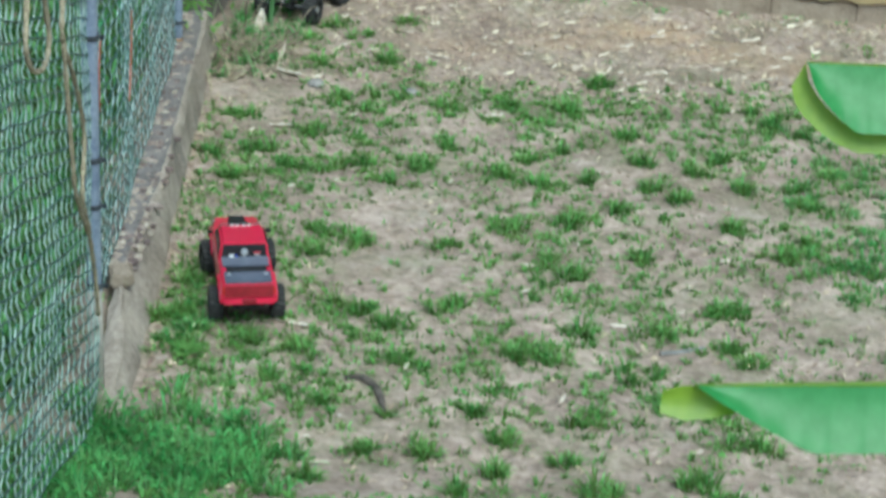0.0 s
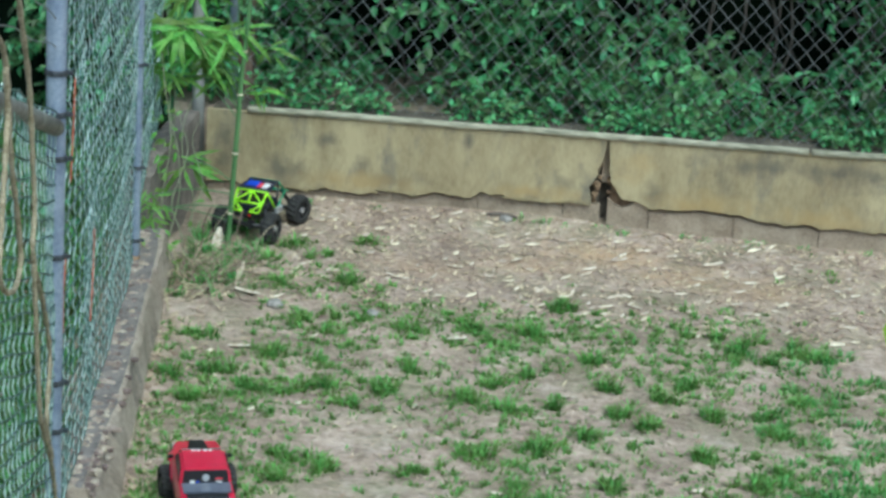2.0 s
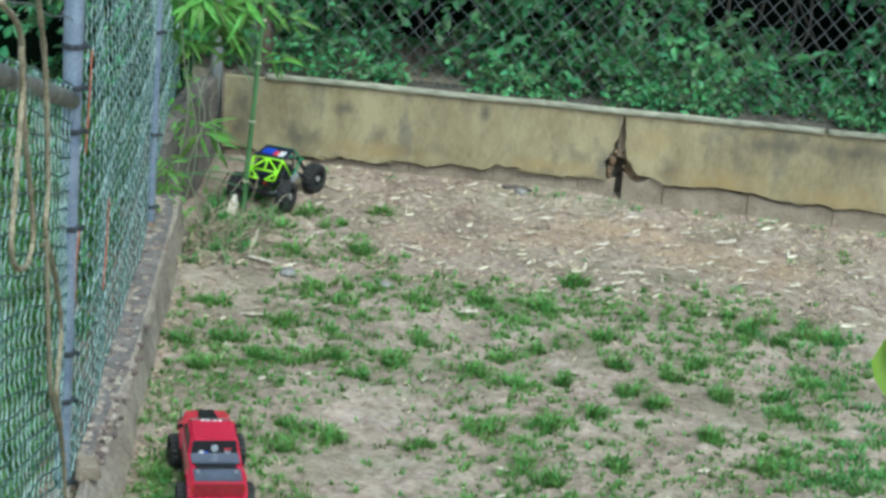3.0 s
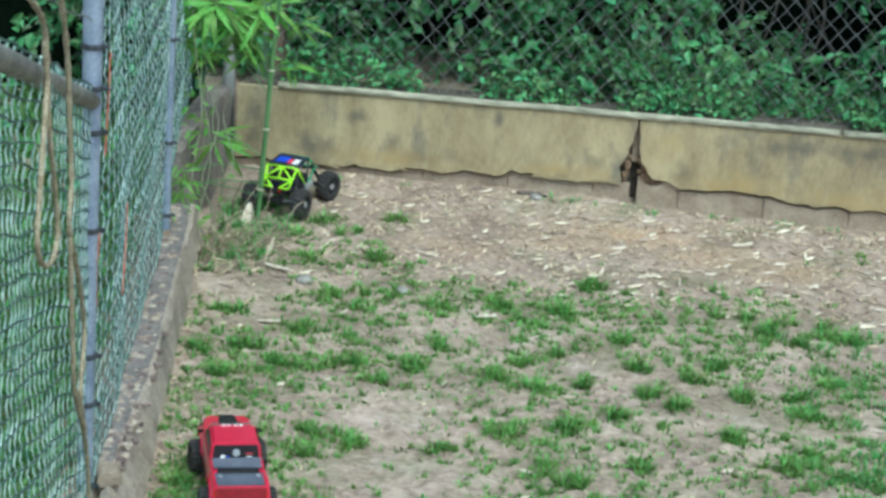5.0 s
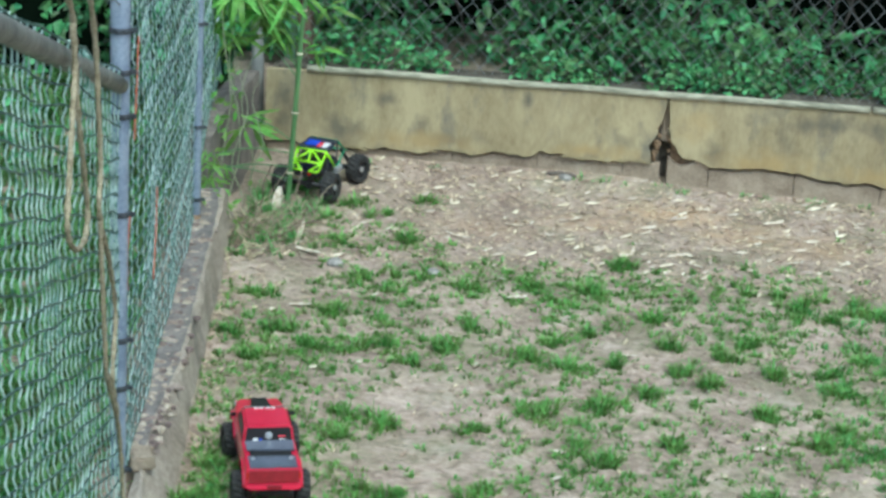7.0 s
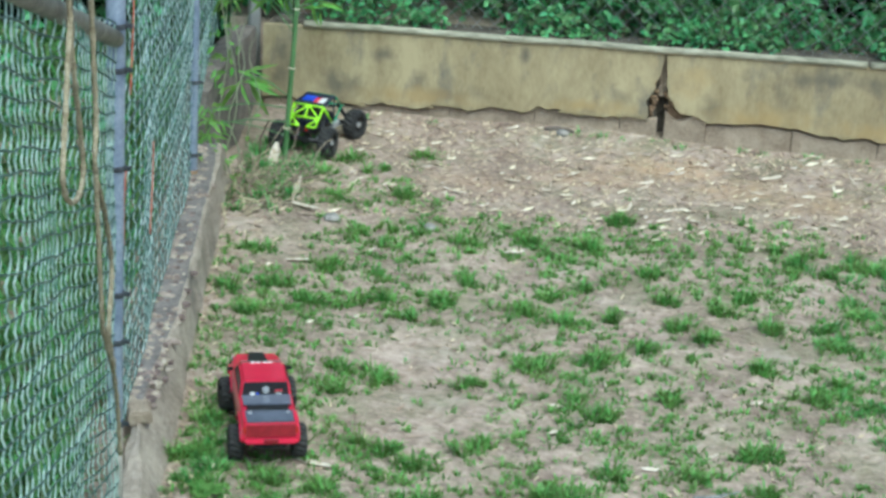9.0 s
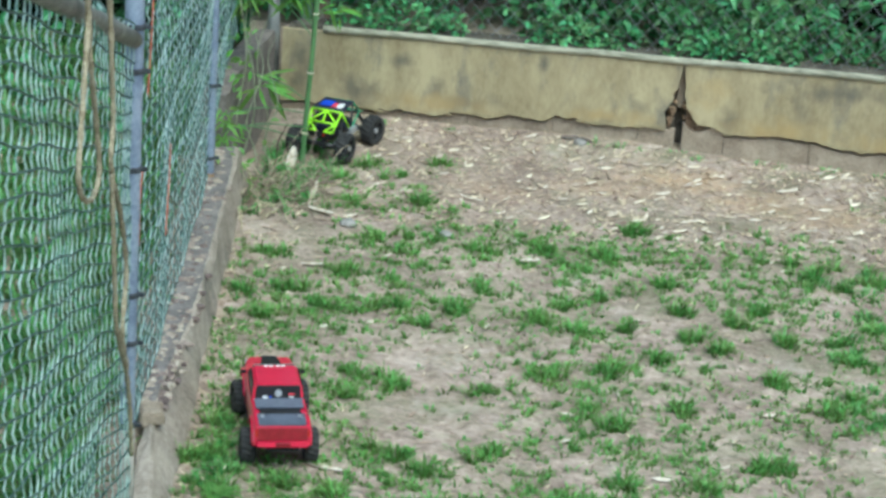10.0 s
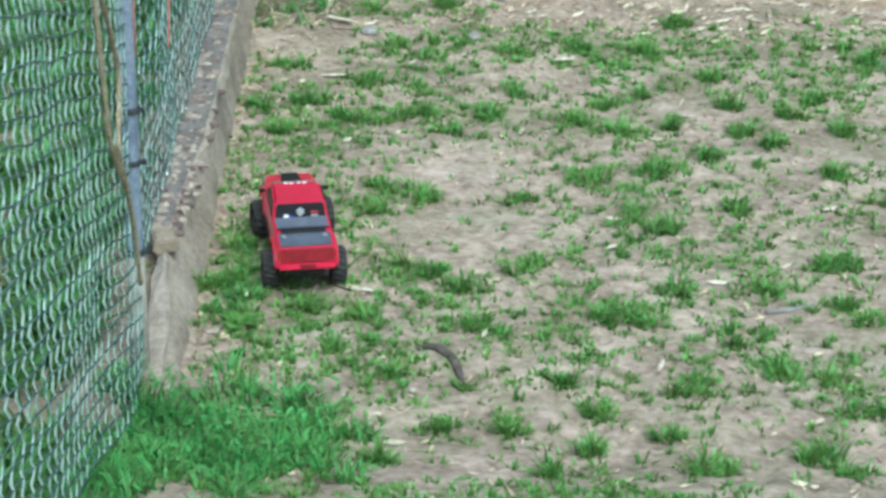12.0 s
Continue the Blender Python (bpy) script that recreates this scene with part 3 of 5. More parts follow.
        tagged(rope, "frayed tan hemp rope hanging on the fence", "rope", "ropes on the fence")


build_side_fence()


def build_back_fence():
    fence = thing("chain_link_fence", pose(0, 0.12, 0.43), "rusty grey chain-link fence on top of the low wall", "fence")
    v, f = chain_link((-1.25, 0, 0.0), (1, 0, 0), 6.4, 2.0, 0.082, 0.090, 0.0023, 5)
    mesh_object("chain_link_mesh", v, f, M["wire_dark"], fence)
    for x in (-1.2, 4.9):
        tube("post", [(x, 0.03, -0.1), (x, 0.03, 2.1)], 0.022, M["steel"], fence, sides=14)
    tube("top_rail", [(-1.2, 0.02, 2.05), (4.9, 0.02, 2.05)], 0.02, M["steel"], fence, sides=12)


build_back_fence()


# ---- leaves ----
def leaf_set(places, seed, fold=0.25):
    """Folded pointed leaves: rows of place, way, normal, length, width."""
    verts, faces = [], []
    for p, way, nor, length, width in places:
        side = way.cross(nor).normalized()
        n = len(verts)
        verts += [p, p + way * length * 0.35 + side * width / 2 + nor * width * fold, p + way * length * 0.7 + side * width * 0.38 + nor * width * fold * 0.7 - nor * length * 0.05,
                  p + way * length - nor * length * 0.16, p + way * length * 0.7 - side * width * 0.38 + nor * width * fold * 0.7 - nor * length * 0.05,
                  p + way * length * 0.35 - side * width / 2 + nor * width * fold, p + way * length * 0.5]
        faces += [(n, n + 1, n + 6), (n + 1, n + 2, n + 6), (n + 2, n + 3, n + 6), (n + 3, n + 4, n + 6), (n + 4, n + 5, n + 6), (n + 5, n, n + 6)]
    return verts, faces


def unit(rng):
    while True:
        v = Vector((rng.uniform(-1, 1), rng.uniform(-1, 1), rng.uniform(-1, 1)))
        if 0.05 < v.length < 1:
            return v.normalized()


def build_hedge():
    rng = random.Random(11)
    hedge = thing("hedge", pose(0, 0.6, 0.0), "dense dark green leafy hedge behind the back fence", "hedge", kind="stuff")
    rows, fresh = [], []
    while len(rows) < 28000:
        x, z, y = rng.uniform(-2.2, 4.2), (rng.uniform(0.30, 1.5) if rng.random() < 0.85 else rng.uniform(1.5, 2.7)), rng.random() ** 1.4
        dens = noise.noise((x * 1.5, z * 1.5, 3.0)) + 0.6 * noise.noise((x * 4.6, z * 4.6, 8.0))
        for gx, gz, rx, rz in ((1.42, 0.92, 0.42, 0.34), (1.5, 0.95, 0.30, 0.26), (-0.66, 0.80, 0.34, 0.24), (0.62, 0.98, 0.2, 0.14), (2.6, 0.9, 0.4, 0.3)):
            dens -= 0.75 * smooth01(1.25 - math.hypot((x - gx) / rx, (z - gz) / rz))
        bright = smooth01(1.25 - math.hypot((x - 0.02) / 0.36, (z - 0.86) / 0.30))
        dens += 0.45 * bright
        dens += 0.30 * smooth01(1.25 - math.hypot((x - 0.75) / 0.45, (z - 0.8) / 0.25))
        low = 0.40 * smooth01((0.75 - z) / 0.3)
        if dens + low < -0.04 - 0.14 * y:
            continue
        # a leafy shoot that hangs forward
        q = Vector((x, -0.42 + y * 0.95 - 0.05 * dens, z))
        way = Vector((rng.uniform(-1, 1), -0.35, rng.uniform(-0.7, 0.8))).normalized()
        size = rng.uniform(0.034, 0.074)
        young = y < 0.30 and noise.noise((x * 2.3, z * 2.3, 21.0)) + 0.35 * bright > 0.05 and rng.random() < 0.65
        for k in range(rng.randint(9, 20)):
            q = q + way * size * 0.42
            way = (way + Vector((0, 0, -0.10)) + unit(rng) * 0.22).normalized()
            if q.z < 0.47 and q.y < -0.2 or q.y < -0.47:
                break
            nor = (Vector((0, -0.55, 0.8)) + unit(rng) * 0.65).normalized()
            out = way + unit(rng) * 0.9
            out = (out - nor * out.dot(nor)).normalized()
            length = size * rng.uniform(0.7, 1.25)
            (fresh if young else rows).append((q.copy(), out, nor, length, length * rng.uniform(0.42, 0.66)))
    # ivy on the raised bank
    for k in range(8600):
        yy = -0.57 + 1.25 * rng.random() ** 1.8
        px = rng.uniform(-1.1, 4.2)
        if noise.noise((px * 2.6, yy * 2.6, 5.0)) < (0.12 if px < -0.2 else -0.12):
            continue
        p = Vector((px, yy, (0.458 if yy < -0.40 else 0.37) + rng.random() ** 1.6 * (0.13 + 0.07 * noise.noise((px * 2.2, 0.4, 0.9)))))
        nor = (Vector((0, -0.4, 0.9)) + unit(rng) * 0.6).normalized()
        way = unit(rng)
        way = (way - nor * way.dot(nor)).normalized()
        length = rng.uniform(0.024, 0.046)
        (fresh if k % 5 < 2 else rows).append((p, way, nor, length, length * 0.6))
    v, f = leaf_set(rows, 1)
    mesh_object("leaves", v, f, M["hedge"], hedge)
    v, f = leaf_set(fresh, 1)
    mesh_object("young_leaves", v, f, M["hedge_young"], hedge, "lighter green young leaves")
    pieces = []
    for k in range(46):
        x = rng.uniform(-2.3, 4.8)
        q = [Vector((x, rng.uniform(-0.1, 0.4), 0.1))]
        for s in range(6):
            q.append(q[-1] + Vector((rng.uniform(-0.25, 0.25), rng.uniform(-0.1, 0.1), rng.uniform(0.25, 0.5))))
        pieces.append(tube_mesh(curve_points(q, 4), [0.008 - 0.0002 * i for i in range(25)], 5))
    v, f = join(pieces)
    mesh_object("stems", v, f, M["bark"], hedge)
    # near-black sheet, the shade of the woods behind painted into its colour
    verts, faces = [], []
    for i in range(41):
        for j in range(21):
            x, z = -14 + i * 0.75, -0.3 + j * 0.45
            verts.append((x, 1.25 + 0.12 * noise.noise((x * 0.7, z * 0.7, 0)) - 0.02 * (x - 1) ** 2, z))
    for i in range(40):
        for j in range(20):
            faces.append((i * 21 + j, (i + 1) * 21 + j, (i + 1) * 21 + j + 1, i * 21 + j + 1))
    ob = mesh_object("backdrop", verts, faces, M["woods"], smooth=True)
    tagged(ob, "near-black sheet painted as the shade of the woods behind the hedge", "woods", kind="structure")


build_hedge()


def trunk(name, pts, radii, material, label):
    q = curve_points(pts, 6)
    r = list(np.interp(np.linspace(0, 1, len(q)), np.linspace(0, 1, len(radii)), radii))
    r = [a * (1 + 0.14 * noise.noise((i * 0.6, 3, 1))) for i, a in enumerate(r)]
    ob = tube(name, q, r, material, sides=12)
    return tagged(ob, label, "trunk")


trunk("tree_trunk", [(-1.36, 0.10, -0.1), (-1.352, 0.10, 0.4), (-1.362, 0.1, 0.85), (-1.37, 0.12, 2.2)], [0.036, 0.03, 0.026, 0.02], M["grey_bark"], "pale grey tree trunk at the corner of the wall")
trunk("tree_trunk", [(-1.14, 0.235, 0.0), (-1.145, 0.235, 0.4), (-1.15, 0.24, 0.8), (-1.12, 0.26, 2.4)], [0.06, 0.054, 0.05, 0.04], M["red_bark"], "brown tree trunk behind the fence corner")


def build_bamboo():
    plant = thing("bamboo", pose(-1.072, -0.70, 0), "young green bamboo cane with narrow drooping leaves", "bamboo")
    line = curve_points([(0, 0, -0.03), (0.008, 0, 0.174), (0.024, 0, 0.489), (0.037, 0, 0.773), (0.056, 0, 1.003), (0.09, 0.02, 1.6)], 10)
    radii = [0.0125 * (1 - 0.35 * i / len(line)) * (1.18 if i % 9 == 0 else 1) for i in range(len(line))]
    tube("cane", line, radii, M["cane"], plant, sides=12)
    for i in range(9, len(line) - 1, 9):
        way = (line[i + 1] - line[i]).normalized()
        tube("node", [line[i] - way * 0.004, line[i] - way * 0.001, line[i] + way * 0.002, line[i] + way * 0.005], [radii[i] * 0.9, radii[i] * 1.22, radii[i] * 1.2, radii[i] * 0.9], M["scrap"], plant, "pale ring of a cane node", sides=12)
    rng = random.Random(5)
    rows = []
    # fans of leaves: place, count, length
    for c, count, length in (((-0.16, 0.08, 0.83), 26, 0.17), ((-0.10, 0.06, 0.92), 24, 0.17), ((0.10, 0.04, 0.70), 9, 0.13), ((-0.21, 0.04, 0.36), 13, 0.19), ((-0.28, 0.06, 0.93), 20, 0.16),
                             ((-0.33, 0.06, 0.14), 12, 0.09), ((-0.05, 0.04, 0.78), 12, 0.15), ((0.15, 0.05, 0.90), 7, 0.13), ((-0.26, 0.05, 0.74), 14, 0.14), ((-0.2, 0.1, 1.15), 30, 0.2), ((0.0, 0.1, 1.2), 20, 0.2),
                             ((-0.34, 0.0, 0.98), 24, 0.2), ((-0.22, -0.02, 0.99), 22, 0.2), ((-0.12, 0.02, 0.86), 14, 0.19), ((-0.36, 0.02, 0.80), 16, 0.15), ((-0.30, -0.34, 0.30), 16, 0.10), ((-0.30, -0.30, 0.22), 14, 0.09), ((-0.02, 0.02, 0.98), 12, 0.2)):
        c = Vector(c)
        tube("twig", curve_points([(0.02, 0.0, c.z * 0.8), c * 0.5 + Vector((0, 0, c.z * 0.5)), c], 5), 0.003, M["cane"], plant, sides=5)
        for k in range(count):
            a = rng.uniform(-2.7, 0.5) if count > 10 else rng.uniform(-1.6, 0.6)
            way = Vector((math.cos(a) * rng.choice((-1, 1, 1)), rng.uniform(-0.6, 0.3), math.sin(a) * 0.9)).normalized()
            nor = (Vector((0, -0.8, 0.6)) + unit(rng) * 0.5).normalized()
            way = (way - nor * way.dot(nor)).normalized()
            l = length * rng.uniform(0.55, 1.1)
            rows.append((c + unit(rng) * 0.035, way, nor, l, l * rng.uniform(0.10, 0.165)))
    v, f = leaf_set(rows, 2, 0.15)
    mesh_object("leaves", v, f, M["bamboo_leaf"], plant)


build_bamboo()


def build_dry_vines():
    """A tangle of dead stems and shoots at the foot of the cane and on the fence corner."""
    rng = random.Random(8)
    tangle = thing("dry_vines", pose(-1.08, -1.0, 0), "tangle of dry tan vines and dead stems", "vines", kind="stuff")
    pieces = []
    for k in range(95):
        x, y = rng.gauss(-0.04, 0.09), rng.uniform(-0.46, 0.16)
        q = [Vector((x, y, ground_z(-1.08 + x, -1.0 + y)))]
        way = Vector((rng.uniform(-1, 1), rng.uniform(-0.8, 0.8), rng.uniform(0.2, 0.9)))
        for s in range(5):
            q.append(q[-1] + way * rng.uniform(0.02, 0.055))
            way = way + unit(rng) * 0.8
            way.z -= 0.32
            if q[-1].z < 0.01:
                q[-1].z = rng.uniform(0.008, 0.03)
                way.z = abs(way.z) * 0.4
        pieces.append(tube_mesh(curve_points(q, 4), rng.uniform(0.0012, 0.0034) * (1.5 if k % 9 == 0 else 1), 5))
    v, f = join(pieces)
    mesh_object("stems", v, f, M["vine"], tangle)
    # live shoots that climb the fence corner
    pieces = []
    for x, y, h in ((-0.24, 0.32, 1.2), (-0.20, 0.42, 1.0), (-0.17, 0.05, 0.75), (-0.27, 0.22, 1.5), (-0.12, 0.2, 0.6), (-0.30, 0.5, 1.3)):
        q = [Vector((x + 0.03 * math.sin(i * 1.7 + x * 30), y + 0.02 * math.cos(i * 1.3), h * i / 6)) for i in range(7)]
        pieces.append(tube_mesh(curve_points(q, 4), [0.0036 - 0.0001 * i for i in range(25)], 6))
    v, f = join(pieces)
    mesh_object("shoots", v, f, M["shoot"], tangle, "pale green climbing shoots")
    rows = []
    for c, count in (((-0.30, 0.28, 0.55), 26), ((-0.36, 0.5, 0.75), 26), ((-0.26, 0.05, 0.42), 18), ((-0.20, -0.1, 0.10), 22), ((-0.40, 0.3, 0.95), 30)):
        for k in range(count):
            p = Vector(c) + Vector((rng.gauss(0, 0.05), rng.gauss(0, 0.09), rng.gauss(0, 0.09)))
            nor = (Vector((0.2, -0.8, 0.6)) + unit(rng) * 0.6).normalized()
            way = unit(rng)
            way = (way - nor * way.dot(nor)).normalized()
            l = rng.uniform(0.025, 0.055)
            rows.append((p, way, nor, l, l * 0.4))
    v, f = leaf_set(rows, 3)
    mesh_object("leaves", v, f, M["bamboo_leaf"], tangle)


build_dry_vines()


# ---- grass ----
def blades(spots, rng, wide=1.0):
    """Rows of x, y, radius, count, length."""
    verts, faces = [], []
    for x, y, r, count, length in spots:
        for k in range(count):
            a, d = rng.uniform(0, 2 * math.pi), r * math.sqrt(rng.random())
            px, py = x + d * math.cos(a), y + d * math.sin(a) * 0.8
            pz = ground_z(px, py) - 0.003
            out = a + rng.uniform(-0.9, 0.9)
            mid = 1 - d / r
            lean = rng.uniform(0.10, 0.70) + rng.uniform(0.1, 0.7) * (1 - mid)
            l = length * rng.uniform(0.55, 1.1) * (0.75 + 0.45 * mid)
            w = rng.uniform(0.0022, 0.0048) * wide
            ox, oy = math.cos(out) * lean, math.sin(out) * lean
            sx, sy = -math.sin(out) * w, math.cos(out) * w
            n = len(verts)
            for t, ww in ((0.0, 1.0), (0.4, 0.9), (0.75, 0.6)):
                h = l * (t - 0.36 * lean * t * t)
                cx, cy = px + ox * l * t * t, py + oy * l * t * t
                verts += [(cx - sx * ww, cy - sy * ww, pz + h), (cx + sx * ww, cy + sy * ww, pz + h)]
            verts.append((px + ox * l, py + oy * l, pz + l * max(0.12, 1 - 0.5 * lean)))
            faces += [(n, n + 1, n + 3, n + 2), (n + 2, n + 3, n + 5, n + 4), (n + 4, n + 5, n + 6)]
    return verts, faces


TUFTS_FAR = [
    (-0.47, -0.57, 0.05), (-0.79, -0.65, 0.04), (-0.64, -0.8, 0.06), (-0.86, -0.87, 0.05), (-0.5, -1.11, 0.05), (-0.77, -1.15, 0.05),
    (0.42, -1.21, 0.07), (1.08, -1.41, 0.21), (1.37, -1.52, 0.14), (0.05, -1.53, 0.04), (-0.67, -1.56, 0.07), (0.33, -1.58, 0.08),
    (-0.52, -1.59, 0.15), (-0.17, -1.62, 0.06), (1.16, -1.65, 0.11), (0.58, -1.81, 0.06), (-0.97, -1.85, 0.08), (-0.73, -1.94, 0.06),
    (0.91, -1.99, 0.05), (0.33, -2.0, 0.04), (-0.12, -2.03, 0.08), (0.66, -2.06, 0.05), (1.35, -2.08, 0.05), (0.19, -2.1, 0.06),
    (0.84, -2.16, 0.07), (-0.88, -2.2, 0.06), (1.2, -2.24, 0.06), (-0.23, -2.27, 0.06), (0.12, -2.29, 0.07), (1.0, -2.29, 0.04),
]
TUFTS_MID = [
    (-0.46, -2.3, 0.09), (0.4, -2.3, 0.06), (-1.06, -2.31, 0.05), (0.67, -2.32, 0.04), (-0.73, -2.34, 0.06), (0.25, -2.4, 0.06),
    (-0.32, -2.44, 0.04), (1.25, -2.44, 0.06), (0.78, -2.45, 0.05), (-0.96, -2.52, 0.04), (0.52, -2.57, 0.05), (0.99, -2.69, 0.06),
    (0.38, -2.74, 0.05), (1.24, -2.75, 0.05), (0.17, -2.85, 0.09), (-0.48, -2.94, 0.1), (1.13, -2.95, 0.05), (-0.06, -2.98, 0.05),
    (-0.35, -3.0, 0.06), (0.65, -3.0, 0.08), (0.32, -3.08, 0.06), (-0.53, -3.15, 0.05), (0.41, -3.18, 0.06), (0.93, -3.38, 0.05),
    (0.9, -3.44, 0.06), (-0.9, -3.48, 0.05), (-0.0, -3.53, 0.13), (0.73, -3.6, 0.05), (-0.33, -3.62, 0.08), (0.46, -3.67, 0.05),
]
TUFTS_NEAR = [
    (0.94, -3.69, 0.05), (-0.18, -3.72, 0.05), (-0.9, -3.74, 0.08), (-0.91, -3.75, 0.07), (0.97, -3.76, 0.06), (0.22, -3.85, 0.07),
    (0.35, -3.87, 0.04), (-0.6, -3.89, 0.06), (-0.45, -3.89, 0.05), (0.61, -3.95, 0.08), (-0.8, -3.97, 0.1), (-0.1, -3.98, 0.1),
    (-0.52, -4.12, 0.03), (0.7, -4.15, 0.05), (0.83, -4.16, 0.09), (0.51, -4.27, 0.08), (-0.34, -4.27, 0.05), (0.14, -4.28, 0.04),
    (0.97, -4.37, 0.07), (0.24, -4.43, 0.04), (0.42, -4.53, 0.04), (0.02, -4.54, 0.04), (-0.17, -4.57, 0.04), (-0.4, -4.62, 0.05),
    (0.77, -4.64, 0.09), (0.22, -4.64, 0.04), (0.9, -4.71, 0.06), (0.55, -4.73, 0.07), (-0.29, -4.79, 0.06), (0.11, -4.8, 0.06),
]


def build_grass():
    rng = random.Random(21)
    spots = []
    for x, y, r in TUFTS_FAR + TUFTS_MID + TUFTS_NEAR:
        # each tuft: a few ragged clumps, thin shoots round them
        for k in range(2 + int(r / 0.035)):
            a, d = rng.uniform(0, 2 * math.pi), r * rng.random() ** 0.7
            rr = rng.uniform(0.018, 0.042)
            spots.append((x + d * math.cos(a) * 1.1, y + d * math.sin(a) * 0.8, rr, int(12 + 620 * rr), rng.uniform(0.046, 0.084)))
        for k in range(4 + int(r / 0.02)):
            spots.append((x + rng.gauss(0, r * 1.5 + 0.02), y + rng.gauss(0, r * 1.5 + 0.02), rng.uniform(0.008, 0.030), rng.randint(4, 13), rng.uniform(0.020, 0.046)))
    # seedlings between the tufts
    while len(spots) < 4700:
        x, y = rng.uniform(-1.25, 1.9), rng.uniform(-5.2, -0.1)
        if x < fence_x(y) + 0.12:
            continue
        want = noise.noise((x * 1.6, y * 1.6, 11.0)) - 0.55 * smooth01((y + 1.25) / 0.5)
        if want + 0.30 * smooth01((-0.05 - x) / 0.5) * smooth01((-1.2 - y) / 0.3) < rng.uniform(-0.30, 0.55):
            continue
        spots.append((x, y, rng.uniform(0.008, 0.036), rng.randint(4, 15), rng.uniform(0.018, 0.046)))
    v, f = blades(spots, rng)
    ob = mesh_object("grass", v, f, M["grass"])
    tagged(ob, "sparse green grass tufts on bare earth", "grass", kind="stuff")
    # lush growth at the near end of the kerb and along it
    spots = []
    for k in range(240):
        x, y = rng.gauss(-0.66, 0.13), rng.gauss(-4.80, 0.17)
        spots.append((x, y, 0.04, rng.randint(8, 34), rng.uniform(0.045, 0.095)))
    for k in range(44):
        x, y = rng.gauss(-0.97, 0.05), rng.uniform(-5.6, -4.48)
        spots.append((x, y, 0.04, 20, rng.uniform(0.05, 0.10)))
    for k in range(95):
        y = rng.uniform(-5.5, -4.40)
        spots.append((fence_x(y) + rng.gauss(0.05, 0.05), y, 0.035, rng.randint(5, 14), rng.uniform(0.05, 0.125)))
    for k in range(60):
        x, y = rng.uniform(-1.24, -0.92), rng.uniform(-1.45, -0.35)
        spots.append((x, y, 0.03, rng.randint(6, 20), rng.uniform(0.05, 0.12)))
    for k in range(22):
        x, y = rng.uniform(-0.9, 1.9), rng.uniform(-0.12, -0.03)
        spots.append((x, y, 0.03, rng.randint(5, 14), rng.uniform(0.02, 0.05)))
    for k in range(20):
        x, y = rng.gauss(-0.84, 0.07), rng.gauss(-3.72, 0.16)
        spots.append((x, y, 0.04, 24, rng.uniform(0.035, 0.06)))
    for k in range(70):
        y = rng.uniform(-3.3, -1.45)
        spots.append((rng.gauss(1.38 - 0.10 * (y + 1.5), 0.13), y, 0.045, rng.randint(14, 40), rng.uniform(0.035, 0.06)))
    v, f = blades(spots, rng)
    ob = mesh_object("grass", v, f, M["lush"])
    tagged(ob, "lush deep green grass beside the kerb", "grass", kind="stuff")
    rows = []
    for k in range(520):
        if k % 3:
            x, y = rng.gauss(-0.67, 0.13), rng.gauss(-4.74, 0.14)
        else:
            x, y = rng.gauss(-0.97, 0.05), rng.uniform(-5.4, -4.45)
        nor = (Vector((0, -0.3, 0.9)) + unit(rng) * 0.7).normalized()
        way = unit(rng)
        way = (way - nor * way.dot(nor)).normalized()
        l = rng.uniform(0.018, 0.042)
        rows.append((Vector((x, y, ground_z(x, y) + rng.uniform(0.015, 0.07))), way, nor, l, l * rng.uniform(0.22, 0.42)))
    v, f = leaf_set(rows, 6)
    ob = mesh_object("weeds", v, f, M["lush"])
    tagged(ob, "broad-leaved weeds in the lush grass", "weeds", kind="stuff")
    # meadow beyond the side fence
    spots = []
    for k in range(4600):
        y = -7.5 + 13.0 * rng.random()
        x = fence_x(min(y, 0.5)) - 0.20 - 3.6 * rng.random() ** 1.5
        spots.append((x, y, 0.09, 11, rng.uniform(0.08, 0.20)))
    v, f = blades(spots, rng, 2.6)
    ob = mesh_object("grass", v, f, M["meadow"])
    tagged(ob, "long green grass beyond the side fence", "grass", kind="stuff")


build_grass()


def build_side_bushes():
    rng = random.Random(31)
    bush = thing("bush", pose(-3.4, 1.0, 0), "dark green bushes beyond the side fence", "bush", kind="stuff")
    rows = []
    while len(rows) < 5200:
        x, y, z = rng.uniform(-2.2, 1.75), rng.uniform(-2.5, 2.0), rng.uniform(0.0, 2.2)
        if noise.noise((x * 1.6, y * 1.6, z * 1.6)) < -0.05 or (y < -0.2 and z > 0.5 + 0.9 * noise.noise((x * 2, y * 2, 4))):
            continue
        nor = (Vector((0.3, -0.6, 0.7)) + unit(rng) * 0.8).normalized()
        way = unit(rng)
        way = (way - nor * way.dot(nor)).normalized()
        l = rng.uniform(0.04, 0.09)
        rows.append((Vector((x, y, z)), way, nor, l, l * 0.6))
    v, f = leaf_set(rows, 4)
    mesh_object("leaves", v, f, M["hedge"], bush)


build_side_bushes()


